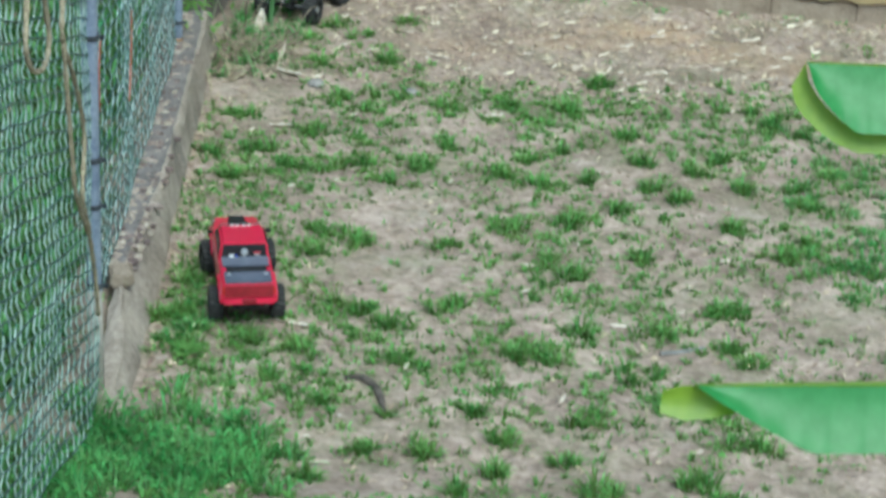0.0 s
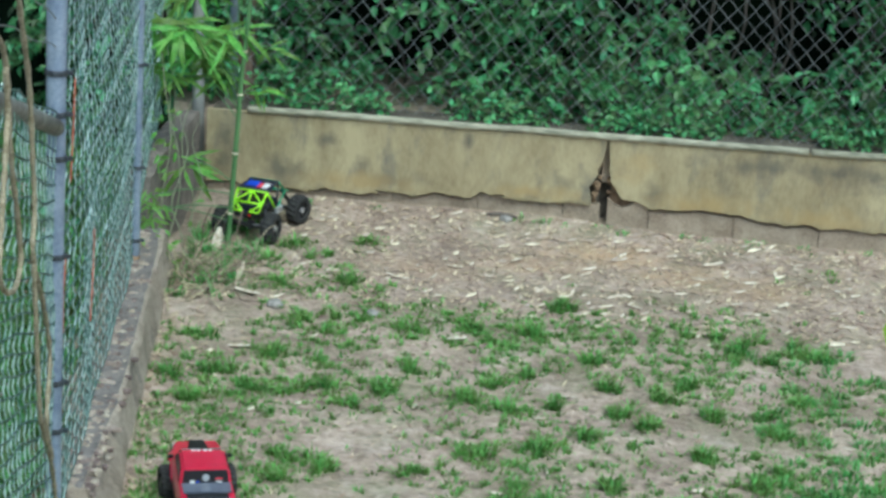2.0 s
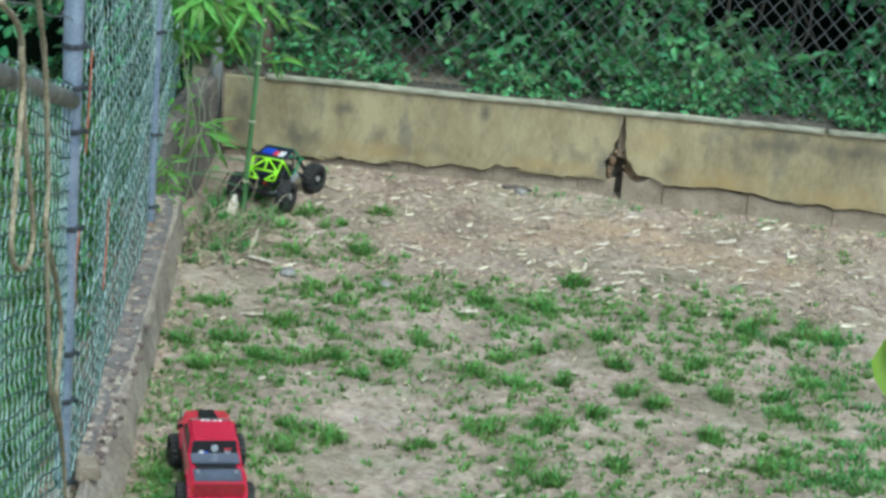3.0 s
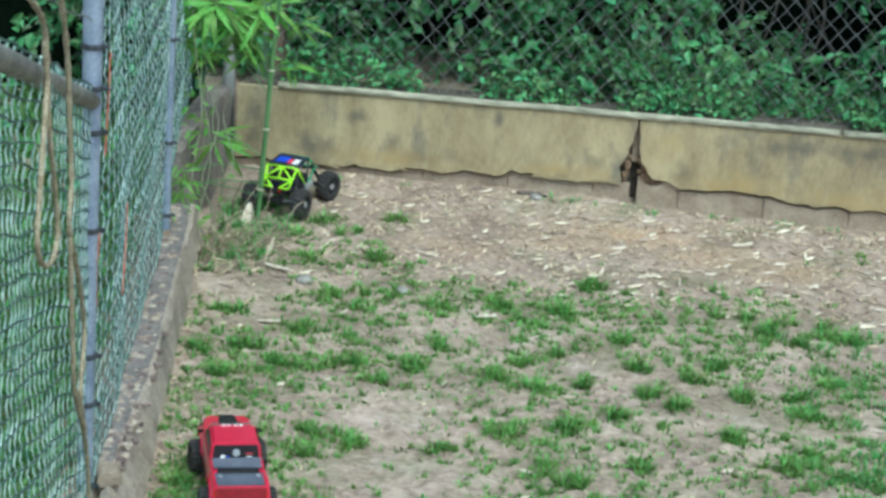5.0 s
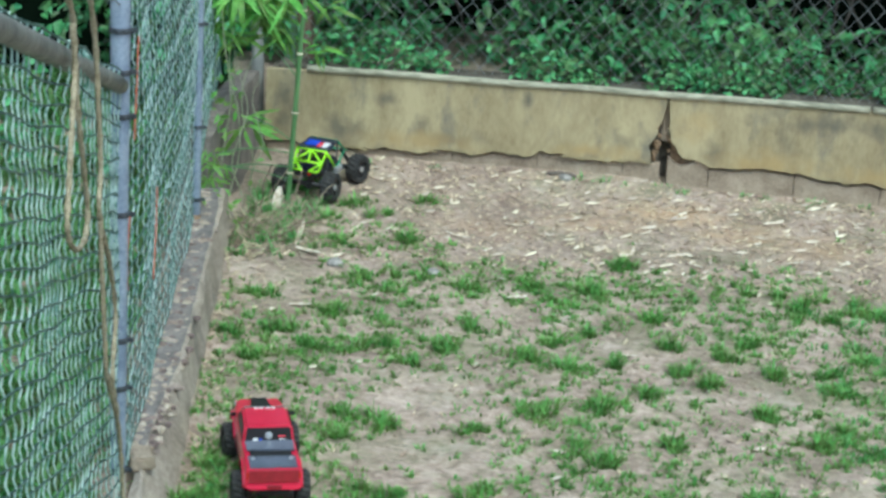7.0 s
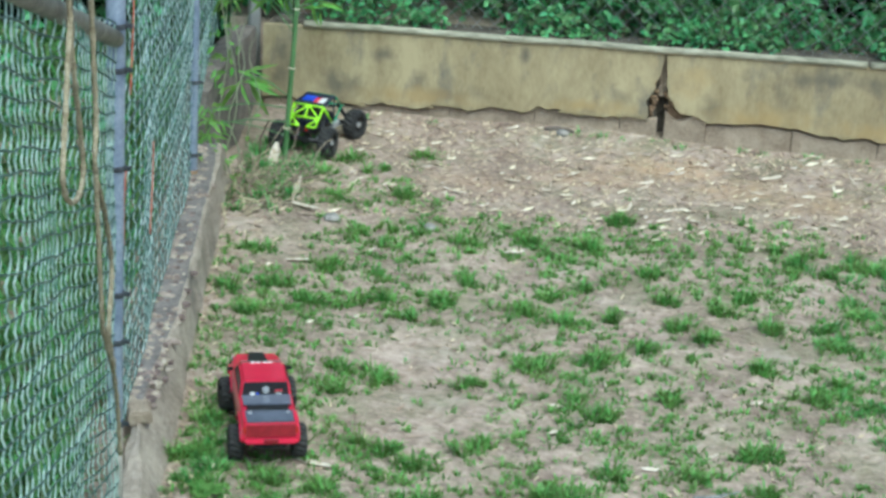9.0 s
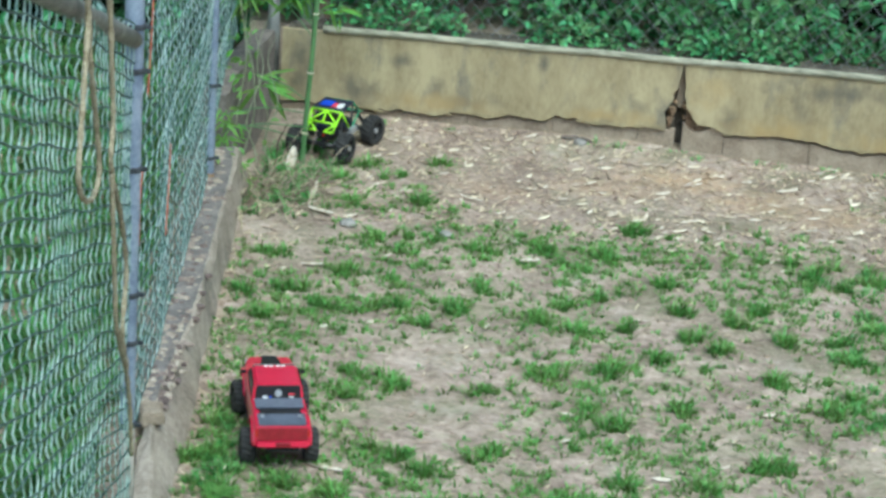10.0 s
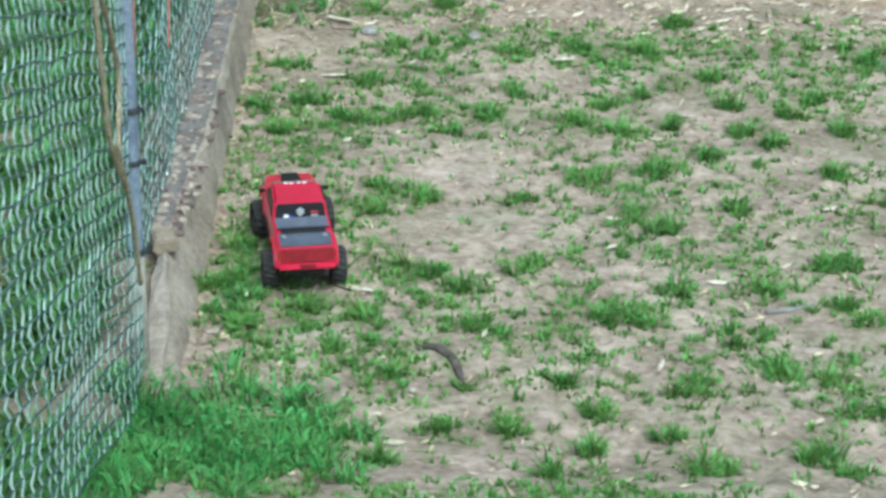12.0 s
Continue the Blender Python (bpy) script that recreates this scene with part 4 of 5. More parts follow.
# ---- litter on the ground ----
def build_litter():
    rng = random.Random(41)
    verts, faces = [], []
    while len(faces) < 2 * 6200:
        where = rng.random()
        if where < 0.68:
            x, y = rng.uniform(-1.1, 1.9), -0.02 - 1.35 * rng.random() ** 1.1
        elif where < 0.76:
            y = rng.uniform(-4.3, -1.2)
            x = fence_x(y) + 0.13 + 0.26 * rng.random() ** 2
        else:
            x, y = rng.uniform(-1.2, 1.9), rng.uniform(-5.2, 0)
        if x < fence_x(y) + 0.13:
            continue
        big = 2.0 if rng.random() < 0.16 else 1.0
        l, w, a = rng.uniform(0.012, 0.042) * big, rng.uniform(0.005, 0.014) * big ** 0.5, rng.uniform(0, math.pi)
        z = ground_z(x, y) + 0.004
        dx, dy = math.cos(a) * l / 2, math.sin(a) * l / 2
        ex, ey = -math.sin(a) * w / 2, math.cos(a) * w / 2
        n = len(verts)
        lift = rng.uniform(0, 0.008)
        verts += [(x - dx, y - dy, z), (x + ex, y + ey, z + lift), (x + dx, y + dy, z + rng.uniform(0, 0.01)), (x - ex, y - ey, z + 0.002)]
        faces += [(n, n + 1, n + 2), (n, n + 2, n + 3)]
    ob = mesh_object("dry_litter", verts, faces, M["straw"])
    tagged(ob, "scattered straw and dry leaf scraps on earth", "litter", kind="stuff")
    verts, faces = [], []
    for k in range(230):
        x, y = (rng.uniform(-1.0, 1.9), -0.04 - 1.35 * rng.random() ** 1.2) if k < 185 else (rng.uniform(-1.0, 1.9), rng.uniform(-5.0, -1.0))
        l, w, a = rng.uniform(0.03, 0.085) * (1 if k % 3 else 0.6), rng.uniform(0.006, 0.015), rng.uniform(-0.9, 0.9) + (math.pi / 2 if k % 5 == 0 else 0)
        z = ground_z(x, y) + 0.006
        ca, sa = math.cos(a), math.sin(a)
        n = len(verts)
        for t, q, h in ((-0.5, 0, 0), (-0.15, 0.5, 0.006), (0.25, 0.4, 0.009), (0.5, 0, 0.012), (0.25, -0.4, 0.002), (-0.15, -0.5, 0)):
            verts.append((x + ca * t * l - sa * q * w, y + sa * t * l + ca * q * w, z + h))
        faces += [(n, n + 1, n + 5), (n + 1, n + 2, n + 4, n + 5), (n + 2, n + 3, n + 4)]
    ob = mesh_object("leaf_scraps", verts, faces, M["scrap"])
    tagged(ob, "pale curled leaf scraps strewn near the wall", "litter", kind="stuff")
    # clods and pebbles on the earth, gravel on the ledge under the fence
    for name, count, key, label, category in (("clods", 620, "block", "small clods of earth and pebbles", "pebbles"), ("gravel", 900, "gravel", "brown and pale gravel on the ledge under the fence", "gravel")):
        pieces = []
        for k in range(count):
            if name == "gravel":
                y = -1.06 - 2.70 * rng.random()
                x = fence_x(y) + rng.uniform(-0.08, 0.055) + 0.04 * rng.random() ** 3
                z, r = 0.150, rng.uniform(0.006, 0.021)
            else:
                x, y = rng.uniform(-1.25, 1.9), rng.uniform(-5.1, -0.02)
                z, r = ground_z(x, y), rng.uniform(0.004, 0.013)
            bm = bmesh.new()
            bmesh.ops.create_icosphere(bm, subdivisions=1, radius=r)
            flat = (rng.uniform(0.7, 1.3), rng.uniform(0.7, 1.3), rng.uniform(0.45, 0.75))
            pieces.append(([Vector((x, y, z + r * 0.25)) + Vector([c * f * rng.uniform(0.85, 1.15) for c, f in zip(q.co, flat)]) for q in bm.verts], [tuple(q.index for q in g.verts) for g in bm.faces]))
            bm.free()
        v, f = join(pieces)
        ob = mesh_object(name, v, f, M[key])
        tagged(ob, label, category, kind="stuff")


build_litter()


def dry_leaf(x, y, length, width, turn, material="chip", label="pale curled dry leaf lying on the earth", up=0):
    """A curled leaf with a rib, pointed at both ends."""
    n, verts, faces = 7, [], []
    for i in range(n):
        t = i / (n - 1)
        w = width * math.sin(math.pi * (0.06 + 0.88 * t)) ** 0.7 / 2
        z = 0.010 + 0.18 * length * (t - 0.4) ** 2
        for s in (-1, 0, 1):
            verts.append(((t - 0.5) * length, s * w, z + (0.35 * w if s else 0)))
            verts.append(((t - 0.5) * length, s * w, z + (0.35 * w if s else 0) - 0.0015))
    for i in range(n - 1):
        for s in (0, 2):
            a, b = i * 6 + s, (i + 1) * 6 + s
            faces += [(a, a + 2, b + 2, b), (a + 1, b + 1, b + 3, a + 3)]
    ob = mesh_object("dry_leaf", verts, faces, M[material], smooth=True)
    ob.matrix_world = pose(x, y, ground_z(x, y) + 0.45 * length * math.sin(radians(up)), 0, -up, turn)
    return tagged(ob, label, "leaf", "dry leaves on the earth")


for x, y, l, w, a in ((0.01, -1.69, 0.085, 0.035, 20), (0.21, -0.59, 0.075, 0.02, 48), (0.73, -1.14, 0.08, 0.018, -40), (-0.10, -2.43, 0.055, 0.018, 80), (-0.555, -1.76, 0.055, 0.016, 60), (0.24, -3.37, 0.05, 0.018, 45),
                      (0.40, -4.15, 0.065, 0.014, 78), (-0.10, -4.0, 0.05, 0.014, 80), (0.45, -2.19, 0.09, 0.012, -10), (-0.066, -1.48, 0.06, 0.012, -30), (-0.89, -1.33, 0.13, 0.03, -30), (-0.83, -1.93, 0.09, 0.026, 5),
                      (-0.29, -0.99, 0.13, 0.016, -35), (1.16, -0.96, 0.08, 0.02, 25), (1.37, -0.93, 0.09, 0.018, 60), (-0.14, -0.91, 0.07, 0.012, 70), (-0.06, -0.74, 0.08, 0.014, -12), (-0.51, -3.74, 0.13, 0.03, -22)):
    dry_leaf(x, y, l, w, a)
dry_leaf(-1.10, -0.78, 0.12, 0.045, 78, "chip", "large pale dry leaf sheath beside the bamboo", 62)
dry_leaf(-0.935, -1.20, 0.11, 0.024, 60, "scrap", "narrow dry leaf standing in the dead stems", 58)


def build_rock(x, y, r, seed):
    bm = bmesh.new()
    bmesh.ops.create_icosphere(bm, subdivisions=2, radius=r)
    for q in bm.verts:
        q.co *= 1 + 0.35 * noise.noise(q.co / r * 0.9 + Vector((seed, 0, 0)))
        q.co.z *= 0.55
    ob = part("stone", bm, M["rock"])
    ob.location = (x, y, ground_z(x, y) + r * 0.25)
    tagged(ob, "grey rough stone lying on the earth", "stone", "stones on the earth")


for k, (x, y, r) in enumerate(((-0.35, -1.47, 0.028), (-0.76, -1.42, 0.036), (0.14, -0.10, 0.03))):
    build_rock(x, y, r, k * 3.3)


def build_stick(pts, radii, label, material="bark"):
    q = curve_points([(x, y, ground_z(x, y) + 0.006) for x, y in pts], 5)
    r = list(np.interp(np.linspace(0, 1, len(q)), np.linspace(0, 1, len(radii)), radii))
    tagged(tube("stick", q, r, M[material], sides=8), label, "stick", "sticks on the earth")


build_stick([(-0.285, -4.085), (-0.23, -4.09), (-0.18, -4.15), (-0.15, -4.24), (-0.135, -4.31)], [0.008, 0.013, 0.014, 0.011, 0.007], "bent brown stick lying on the earth")
build_stick([(0.70, -3.76), (0.77, -3.72), (0.845, -3.675)], [0.007, 0.007, 0.005], "pale grey stick lying on the earth", "grey_bark")
build_stick([(0.05, -0.06), (0.11, -0.05), (0.19, -0.07)], [0.010, 0.013, 0.008], "short dark stick at the foot of the wall")


def build_broken_block():
    bm = bmesh.new()
    box(bm, (0, 0, 0), (0.075, 0.10, 0.05), 0.008)
    bmesh.ops.subdivide_edges(bm, edges=bm.edges, cuts=2, use_grid_fill=True)
    for v in bm.verts:
        v.co += Vector((noise.noise(v.co * 30), noise.noise(v.co * 30 + Vector((5, 0, 0))), noise.noise(v.co * 30 + Vector((0, 5, 0))))) * 0.007
    ob = part("broken_block", bm, M["block"])
    ob.matrix_world = pose(-1.055, -3.80, 0.162, 2, -4, 14)
    tagged(ob, "broken piece of concrete block lying on the kerb", "block")


build_broken_block()


def build_weed():
    weed = thing("weed", pose(-0.80, -4.03, ground_z(-0.80, -4.03)), "low broad-leaved green weed on bare earth", "weed")
    rng = random.Random(3)
    rows = []
    for k in range(16):
        a = k * 2.4
        way = Vector((math.cos(a), math.sin(a), rng.uniform(0.25, 0.7))).normalized()
        nor = Vector((-0.4 * math.cos(a), -0.4 * math.sin(a), 1)).normalized()
        way = (way - nor * way.dot(nor) * 0.6).normalized()
        l = rng.uniform(0.05, 0.085)
        rows.append((Vector((0, 0, 0.005)), way, nor, l, l * 0.3))
    for k, row in enumerate(rows):
        v, f = leaf_set([row], 1, 0.12)
        mesh_object("leaf", v, f, M["grass"], weed)
    tube("stalk", [(0, 0, -0.02), (0.002, 0.001, 0.012)], 0.004, M["cane"], weed)


build_weed()


# ---- broad leaves hanging near the camera ----
def build_banana_plant():
    base = Vector((1.42, -8.62, ground_z(1.42, -8.62)))
    plant = thing("banana_plant", pose(*base), "young banana plant with broad bright green leaves", "plant")
    top = Vector((0.0, 0.0, 1.05))
    tube("stem", [(0, 0, -0.05), (0.01, 0, 0.4), (0, 0.01, 0.8), top], [0.05, 0.042, 0.032, 0.02], M["cane"], plant, sides=14)
    # tip, way of the midrib, length, width, curl, taper, power
    for tip, way, length, width, curl, taper, power, kind in (
        ((0.546, -9.077, 2.587), (1, 0.10, 0.045), 0.52, 0.045, 0.02, 0.079, 0.9, "low"),
        ((0.668, -8.24, 2.532), (1, 0.05, 0.012), 0.52, 0.070, 0.01, 0.055, 0.55, "high"),
    ):
        along, up = Vector(way).normalized(), Vector((0.03, 0.45, 0.9)).normalized()
        nor = along.cross(up).normalized()
        back = nor if nor.y > 0 else -nor
        start = Vector(tip) - base
        n, verts, faces = 70, [], []

        def half_width(a):
            return width * min(1.0, a / taper) ** power

        for i in range(n + 1):
            t = i / n
            w = half_width(t * length)
            for k in range(7):
                q = k / 6
                verts.append(along * t * length - up * w * q + nor * (0.18 * width * q * q + 0.0012 * math.sin(i * 2.1) * q + curl * t * t))
        for i in range(n):
            for k in range(6):
                a = i * 7 + k
                faces.append((a, a + 1, a + 8, a + 7))
        leaf = mesh_object("leaf", verts, faces, M["banana"], plant, "bright green banana leaf", smooth=True)
        leaf.location = start
        tube("midrib", [along * t * length + nor * (curl * t * t - 0.001) for t in np.linspace(0, 1, 14)], list(np.linspace(0.0012, 0.004, 14)), M["banana_edge"], leaf, "pale green midrib")
        end = start + along * length + nor * curl
        tube("leaf_stalk", curve_points([end, end.lerp(top, 0.5) + Vector((0, 0, 0.04)), top], 8), [0.004 + 0.0006 * i for i in range(17)], M["banana_edge"], plant, "pale green leaf stalk")
        if kind == "low":
            pairs = [(along * -0.020 - up * 0.003, along * -0.021 - up * 0.018), (along * -0.008, along * -0.005 - up * 0.023), (along * 0.007, along * 0.013 - up * 0.022), (along * 0.028 - up * 0.008, along * 0.030 - up * 0.018)]
        else:
            pairs = []
            for a in (0.0, 0.004, 0.012, 0.024, 0.04, 0.06, 0.10, 0.2, 0.45):
                k = 1 - min(1.0, a / 0.06)
                pairs.append((along * a - up * half_width(a) * 0.96, along * (a - 0.012 * k) - up * (half_width(a) + 0.018 + 0.006 * k)))
        folded_tip(leaf, pairs, 0.0025, back)


def folded_tip(plant, pts, thickness, back):
    """The far half of the blade, folded over, as a curved flap."""
    verts, faces = [], []
    for top, low in pts:
        for k in range(5):
            q = k / 4
            verts.append(top.lerp(low, q) + back * (0.004 + thickness * math.sin(q * math.pi)))
    for i in range(len(pts) - 1):
        for k in range(4):
            a = i * 5 + k
            faces.append((a, a + 1, a + 6, a + 5))
    mesh_object("folded_half", verts, faces, M["banana_edge"], plant, "yellow-green folded leaf half", smooth=True)


build_banana_plant()


# ---- model vehicles ----
def wheel(parent, x, y, r, width, turn, hub):
    """A knobbly tyre on a spoked rim."""
    ob = new("wheel")
    ob.parent = parent
    ob.matrix_local = pose(x, y, r, 0, 0, turn)
    prof = [(0.55, -0.46), (0.80, -0.5), (0.95, -0.44), (1.0, -0.25), (1.0, 0.25), (0.95, 0.44), (0.80, 0.5), (0.55, 0.46)]
    seg, verts, faces = 36, [], []
    for i in range(seg):
        a = 2 * math.pi * i / seg
        for k, (rr, w) in enumerate(prof):
            lug = 0.93 if (i % 2 == (k // 2) % 2 and 1 < k < 6) else 1.0
            verts.append((w * width, math.cos(a) * rr * r * lug, math.sin(a) * rr * r * lug))
    m = len(prof)
    for i in range(seg):
        j = (i + 1) % seg
        for k in range(m):
            k2 = (k + 1) % m
            faces.append((i * m + k, i * m + k2, j * m + k2, j * m + k))
    mesh_object("tyre", verts, faces, M["tyre"], ob)
    bm = bmesh.new()
    turned = Matrix.Rotation(math.pi / 2, 4, "Y")
    bmesh.ops.create_cone(bm, cap_ends=True, segments=20, radius1=r * 0.56, radius2=r * 0.56, depth=width * 0.55, matrix=turned)
    for k in range(5):
        a = 2 * math.pi * k / 5
        for s in (-1, 1):
            box(bm, (s * width * 0.3, math.cos(a) * r * 0.3, math.sin(a) * r * 0.3), (width * 0.1, r * 0.14, r * 0.5), 0.0, Matrix.Rotation(a - math.pi / 2, 4, "X"))
    part("rim", bm, M["black"], ob)
    bm = bmesh.new()
    bmesh.ops.create_cone(bm, cap_ends=True, segments=14, radius1=r * 0.18, radius2=r * 0.18, depth=width * 0.86, matrix=turned)
    part("hub", bm, hub, ob)


def slab(name, corners, out, material, parent, thick=0.002, label="", inset=0.0):
    """A thin panel over four corners, thick along out."""
    c = [Vector(p) for p in corners]
    mid = sum(c, Vector()) / len(c)
    c = [p + (mid - p) * inset for p in c]
    o = Vector(out).normalized() * thick
    n = len(c)
    verts = [p - o * 0.5 for p in c] + [p + o for p in c]
    faces = [tuple(range(n))[::-1], tuple(range(n, 2 * n))] + [(i, (i + 1) % n, n + (i + 1) % n, n + i) for i in range(n)]
    bm = bmesh.new()
    bv = [bm.verts.new(v) for v in verts]
    for f in faces:
        bm.faces.new([bv[i] for i in f])
    return part(name, bm, material, parent, label)


def build_truck(m):
    truck = thing("toy_truck", m, "red model pickup truck with grey bed cover", "toy truck")
    base = 0.157

    boxed("chassis", (0, 0, 0.072), (0.07, 0.42, 0.03), 0.006, M["black"], truck)
    for y in (-base, base):
        tube("axle", [(-0.08, y, 0.058), (0.08, y, 0.058)], 0.009, M["black"], truck)
    # lower body: side outline with wheel arches
    out = [(-0.242, 0.088), (-0.226, 0.082)]
    for c in (-base, base):
        out += [(c + 0.066 * math.cos(a), 0.083 + 0.05 * math.sin(a)) for a in np.linspace(math.pi, 0, 9)]
    out += [(0.232, 0.084), (0.250, 0.098), (0.252, 0.130), (0.240, 0.150), (0.130, 0.161), (-0.075, 0.163), (-0.240, 0.158), (-0.246, 0.120)]
    bm = bmesh.new()
    lo = [bm.verts.new((-0.097, y, z)) for y, z in out]
    hi = [bm.verts.new((0.097, y, z)) for y, z in out]
    n = len(out)
    bm.faces.new(lo)
    bm.faces.new(hi[::-1])
    for i in range(n):
        bm.faces.new((lo[i], lo[(i + 1) % n], hi[(i + 1) % n], hi[i]))
    for v in bm.verts:
        k = smooth01((v.co.z - 0.12) / 0.045)
        v.co.x *= 1 - 0.075 * k - 0.20 * smooth01((v.co.y - 0.16) / 0.10)
    bmesh.ops.recalc_face_normals(bm, faces=bm.faces)
    long_edges = [e for e in bm.edges if abs(e.verts[0].co.x - e.verts[1].co.x) < 0.02 and min(v.co.z for v in e.verts) > 0.11]
    bmesh.ops.bevel(bm, geom=long_edges, offset=0.006, segments=2, affect="EDGES")
    part("body", bm, M["red"], truck)
    # flared arches
    for x in (-1, 1):
        for c in (-base, base):
            pts = [(x * 0.096, c + 0.070 * math.cos(a), 0.083 + 0.054 * math.sin(a)) for a in np.linspace(math.pi, 0, 11)]
            tube("wheel_arch", pts, 0.006, M["red"], truck, sides=6)
    # cab
    b0, b1, bw, z0 = -0.085, 0.135, 0.089, 0.161
    r0, r1, rw, z1 = -0.074, 0.062, 0.081, 0.219
    foot = [(-bw, b0, z0), (bw, b0, z0), (bw * 0.96, b1, z0), (-bw * 0.96, b1, z0)]
    roof = [(-rw, r0, z1), (rw, r0, z1), (rw * 0.97, r1, z1), (-rw * 0.97, r1, z1)]
    bm = bmesh.new()
    a = [bm.verts.new(v) for v in foot]
    b = [bm.verts.new(v) for v in roof]
    bm.faces.new(a[::-1])
    bm.faces.new(b)
    for i in range(4):
        bm.faces.new((a[i], a[(i + 1) % 4], b[(i + 1) % 4], b[i]))
    bmesh.ops.bevel(bm, geom=[e for e in bm.edges if max(v.co.z for v in e.verts) > 0.2], offset=0.010, segments=3, affect="EDGES")
    part("cab", bm, M["red"], truck)
    for k, name, ins in ((0, "rear_window", 0.09), (1, "side_window", 0.24), (2, "windscreen", 0.12), (3, "side_window", 0.24)):
        j = (k + 1) % 4
        quad = [foot[k], foot[j], roof[j], roof[k]]
        mid = sum((Vector(q) for q in quad), Vector()) / 4
        e1, e2 = Vector(quad[1]) - Vector(quad[0]), Vector(quad[3]) - Vector(quad[0])
        nrm = e1.cross(e2).normalized()
        if nrm.dot(mid - Vector((0, 0, 0.18))) < 0:
            nrm = -nrm
        pane = slab(name, quad, nrm, M["glass"], truck, 0.0025, "smoked dark window", ins)
        if k == 0:
            c = mid + nrm * 0.004
            bm = bmesh.new()
            bmesh.ops.create_cone(bm, cap_ends=True, segments=6, radius1=0.014, radius2=0.012, depth=0.002, matrix=Matrix.Translation(c) @ nrm.to_track_quat("Z", "Y").to_matrix().to_4x4())
            part("badge", bm, M["silver"], pane, "plain silver badge")
            across = e1.normalized()
            upw = nrm.cross(across).normalized()
            for off, w, h, mm in ((-0.045, 0.016, 0.009, "white"), (-0.028, 0.010, 0.005, "blue"), (0.045, 0.024, 0.004, "pink"), (0.045, 0.02, 0.003, "white")):
                cc = c + across * off + upw * (-0.012 if mm != "pink" else -0.002)
                slab("sticker", [cc - across * w / 2 - upw * h / 2, cc + across * w / 2 - upw * h / 2, cc + across * w / 2 + upw * h / 2, cc - across * w / 2 + upw * h / 2], nrm, M[mm], pane, 0.001)
    # bonnet with its black scoop
    slab("bonnet_scoop", [(-0.036, 0.150, 0.160), (0.036, 0.150, 0.160), (0.026, 0.225, 0.153), (-0.026, 0.225, 0.153)], (0, 0.08, 1), M["black"], truck, 0.010, "matt black bonnet scoop")
    for x in (-0.03, -0.012, 0.012, 0.03):
        slab("roof_light", [(x - 0.006, 0.047, 0.2205), (x + 0.006, 0.047, 0.2205), (x + 0.006, 0.054, 0.2198), (x - 0.006, 0.054, 0.2198)], (0, 0, 1), M["white"], truck, 0.002, "small white roof marker")
    # bed cover in two sheets with a dark slot
    slab("bed_cover", [(-0.081, -0.142, 0.170), (0.081, -0.142, 0.170), (0.083, -0.086, 0.172), (-0.083, -0.086, 0.172)], (0, 0, 1), M["slate"], truck, 0.003, "slate-grey bed cover")
    slab("bed_cover", [(-0.079, -0.238, 0.161), (0.079, -0.238, 0.161), (0.081, -0.170, 0.163), (-0.081, -0.170, 0.163)], (0, 0, 1), M["slate"], truck, 0.003, "slate-grey bed cover")
    slab("cover_slot", [(-0.070, -0.172, 0.1655), (0.070, -0.172, 0.1655), (0.070, -0.138, 0.1655), (-0.070, -0.138, 0.1655)], (0, 0, 1), M["black"], truck, 0.001)
    for x in (-0.064, 0.064):
        slab("sticker", [(x - 0.006, -0.195, 0.1665), (x + 0.006, -0.195, 0.1665), (x + 0.006, -0.178, 0.167), (x - 0.006, -0.178, 0.167)], (0, 0, 1), M["silver"], truck, 0.001)
    for x in (-1, 1):
        slab("bed_rail", [(x * 0.0805, -0.236, 0.159), (x * 0.089, -0.236, 0.157), (x * 0.090, -0.088, 0.164), (x * 0.083, -0.088, 0.166)], (0, 0, 1), M["red"], truck, 0.004)
    # tail; the gate's shade, facing away from the light, is in its darker red
    slab("tailgate", [(-0.083, -0.2475, 0.112), (0.083, -0.2475, 0.112), (0.083, -0.2435, 0.155), (-0.083, -0.2435, 0.155)], (0, -1, 0.1), M["shaded_red"], truck, 0.003, "red tailgate, painted darker for shade")
    boxed("rear_bumper", (0, -0.252, 0.099), (0.178, 0.026, 0.018), 0.006, M["red"], truck)
    boxed("bumper_step", (0, -0.262, 0.103), (0.05, 0.010, 0.016), 0.002, M["shaded_red"], truck)
    boxed("tow_bar", (0, -0.246, 0.080), (0.11, 0.02, 0.016), 0.004, M["black"], truck)
    for x in (-1, 1):
        boxed("tail_lamp", (x * 0.0875, -0.245, 0.136), (0.007, 0.008, 0.026), 0.002, M["lamp_red"], truck, "orange-red tail lamp")
        boxed("wing_mirror", (x * 0.103, 0.098, 0.172), (0.022, 0.008, 0.014), 0.003, M["black"], truck)
        boxed("headlamp", (x * 0.066, 0.248, 0.128), (0.034, 0.008, 0.018), 0.003, M["silver"], truck)
        slab("side_skirt", [(x * 0.093, -0.085, 0.075), (x * 0.093, 0.085, 0.075), (x * 0.098, 0.085, 0.088), (x * 0.098, -0.085, 0.088)], (x, 0, 0), M["black"], truck, 0.003)
    boxed("front_bumper", (0, 0.258, 0.098), (0.18, 0.022, 0.022), 0.006, M["black"], truck)
    # lengthen and lift the shell over the wheels
    lift = Matrix.Translation((0, 0, 0.022)) @ Matrix.Diagonal((0.94, 1.19, 0.92, 1))
    for ob in truck.children_recursive:
        if not ob.name.startswith("axle"):
            ob.data.transform(lift)
        else:
            ob.data.transform(Matrix.Diagonal((1.05, 1.19, 1, 1)))
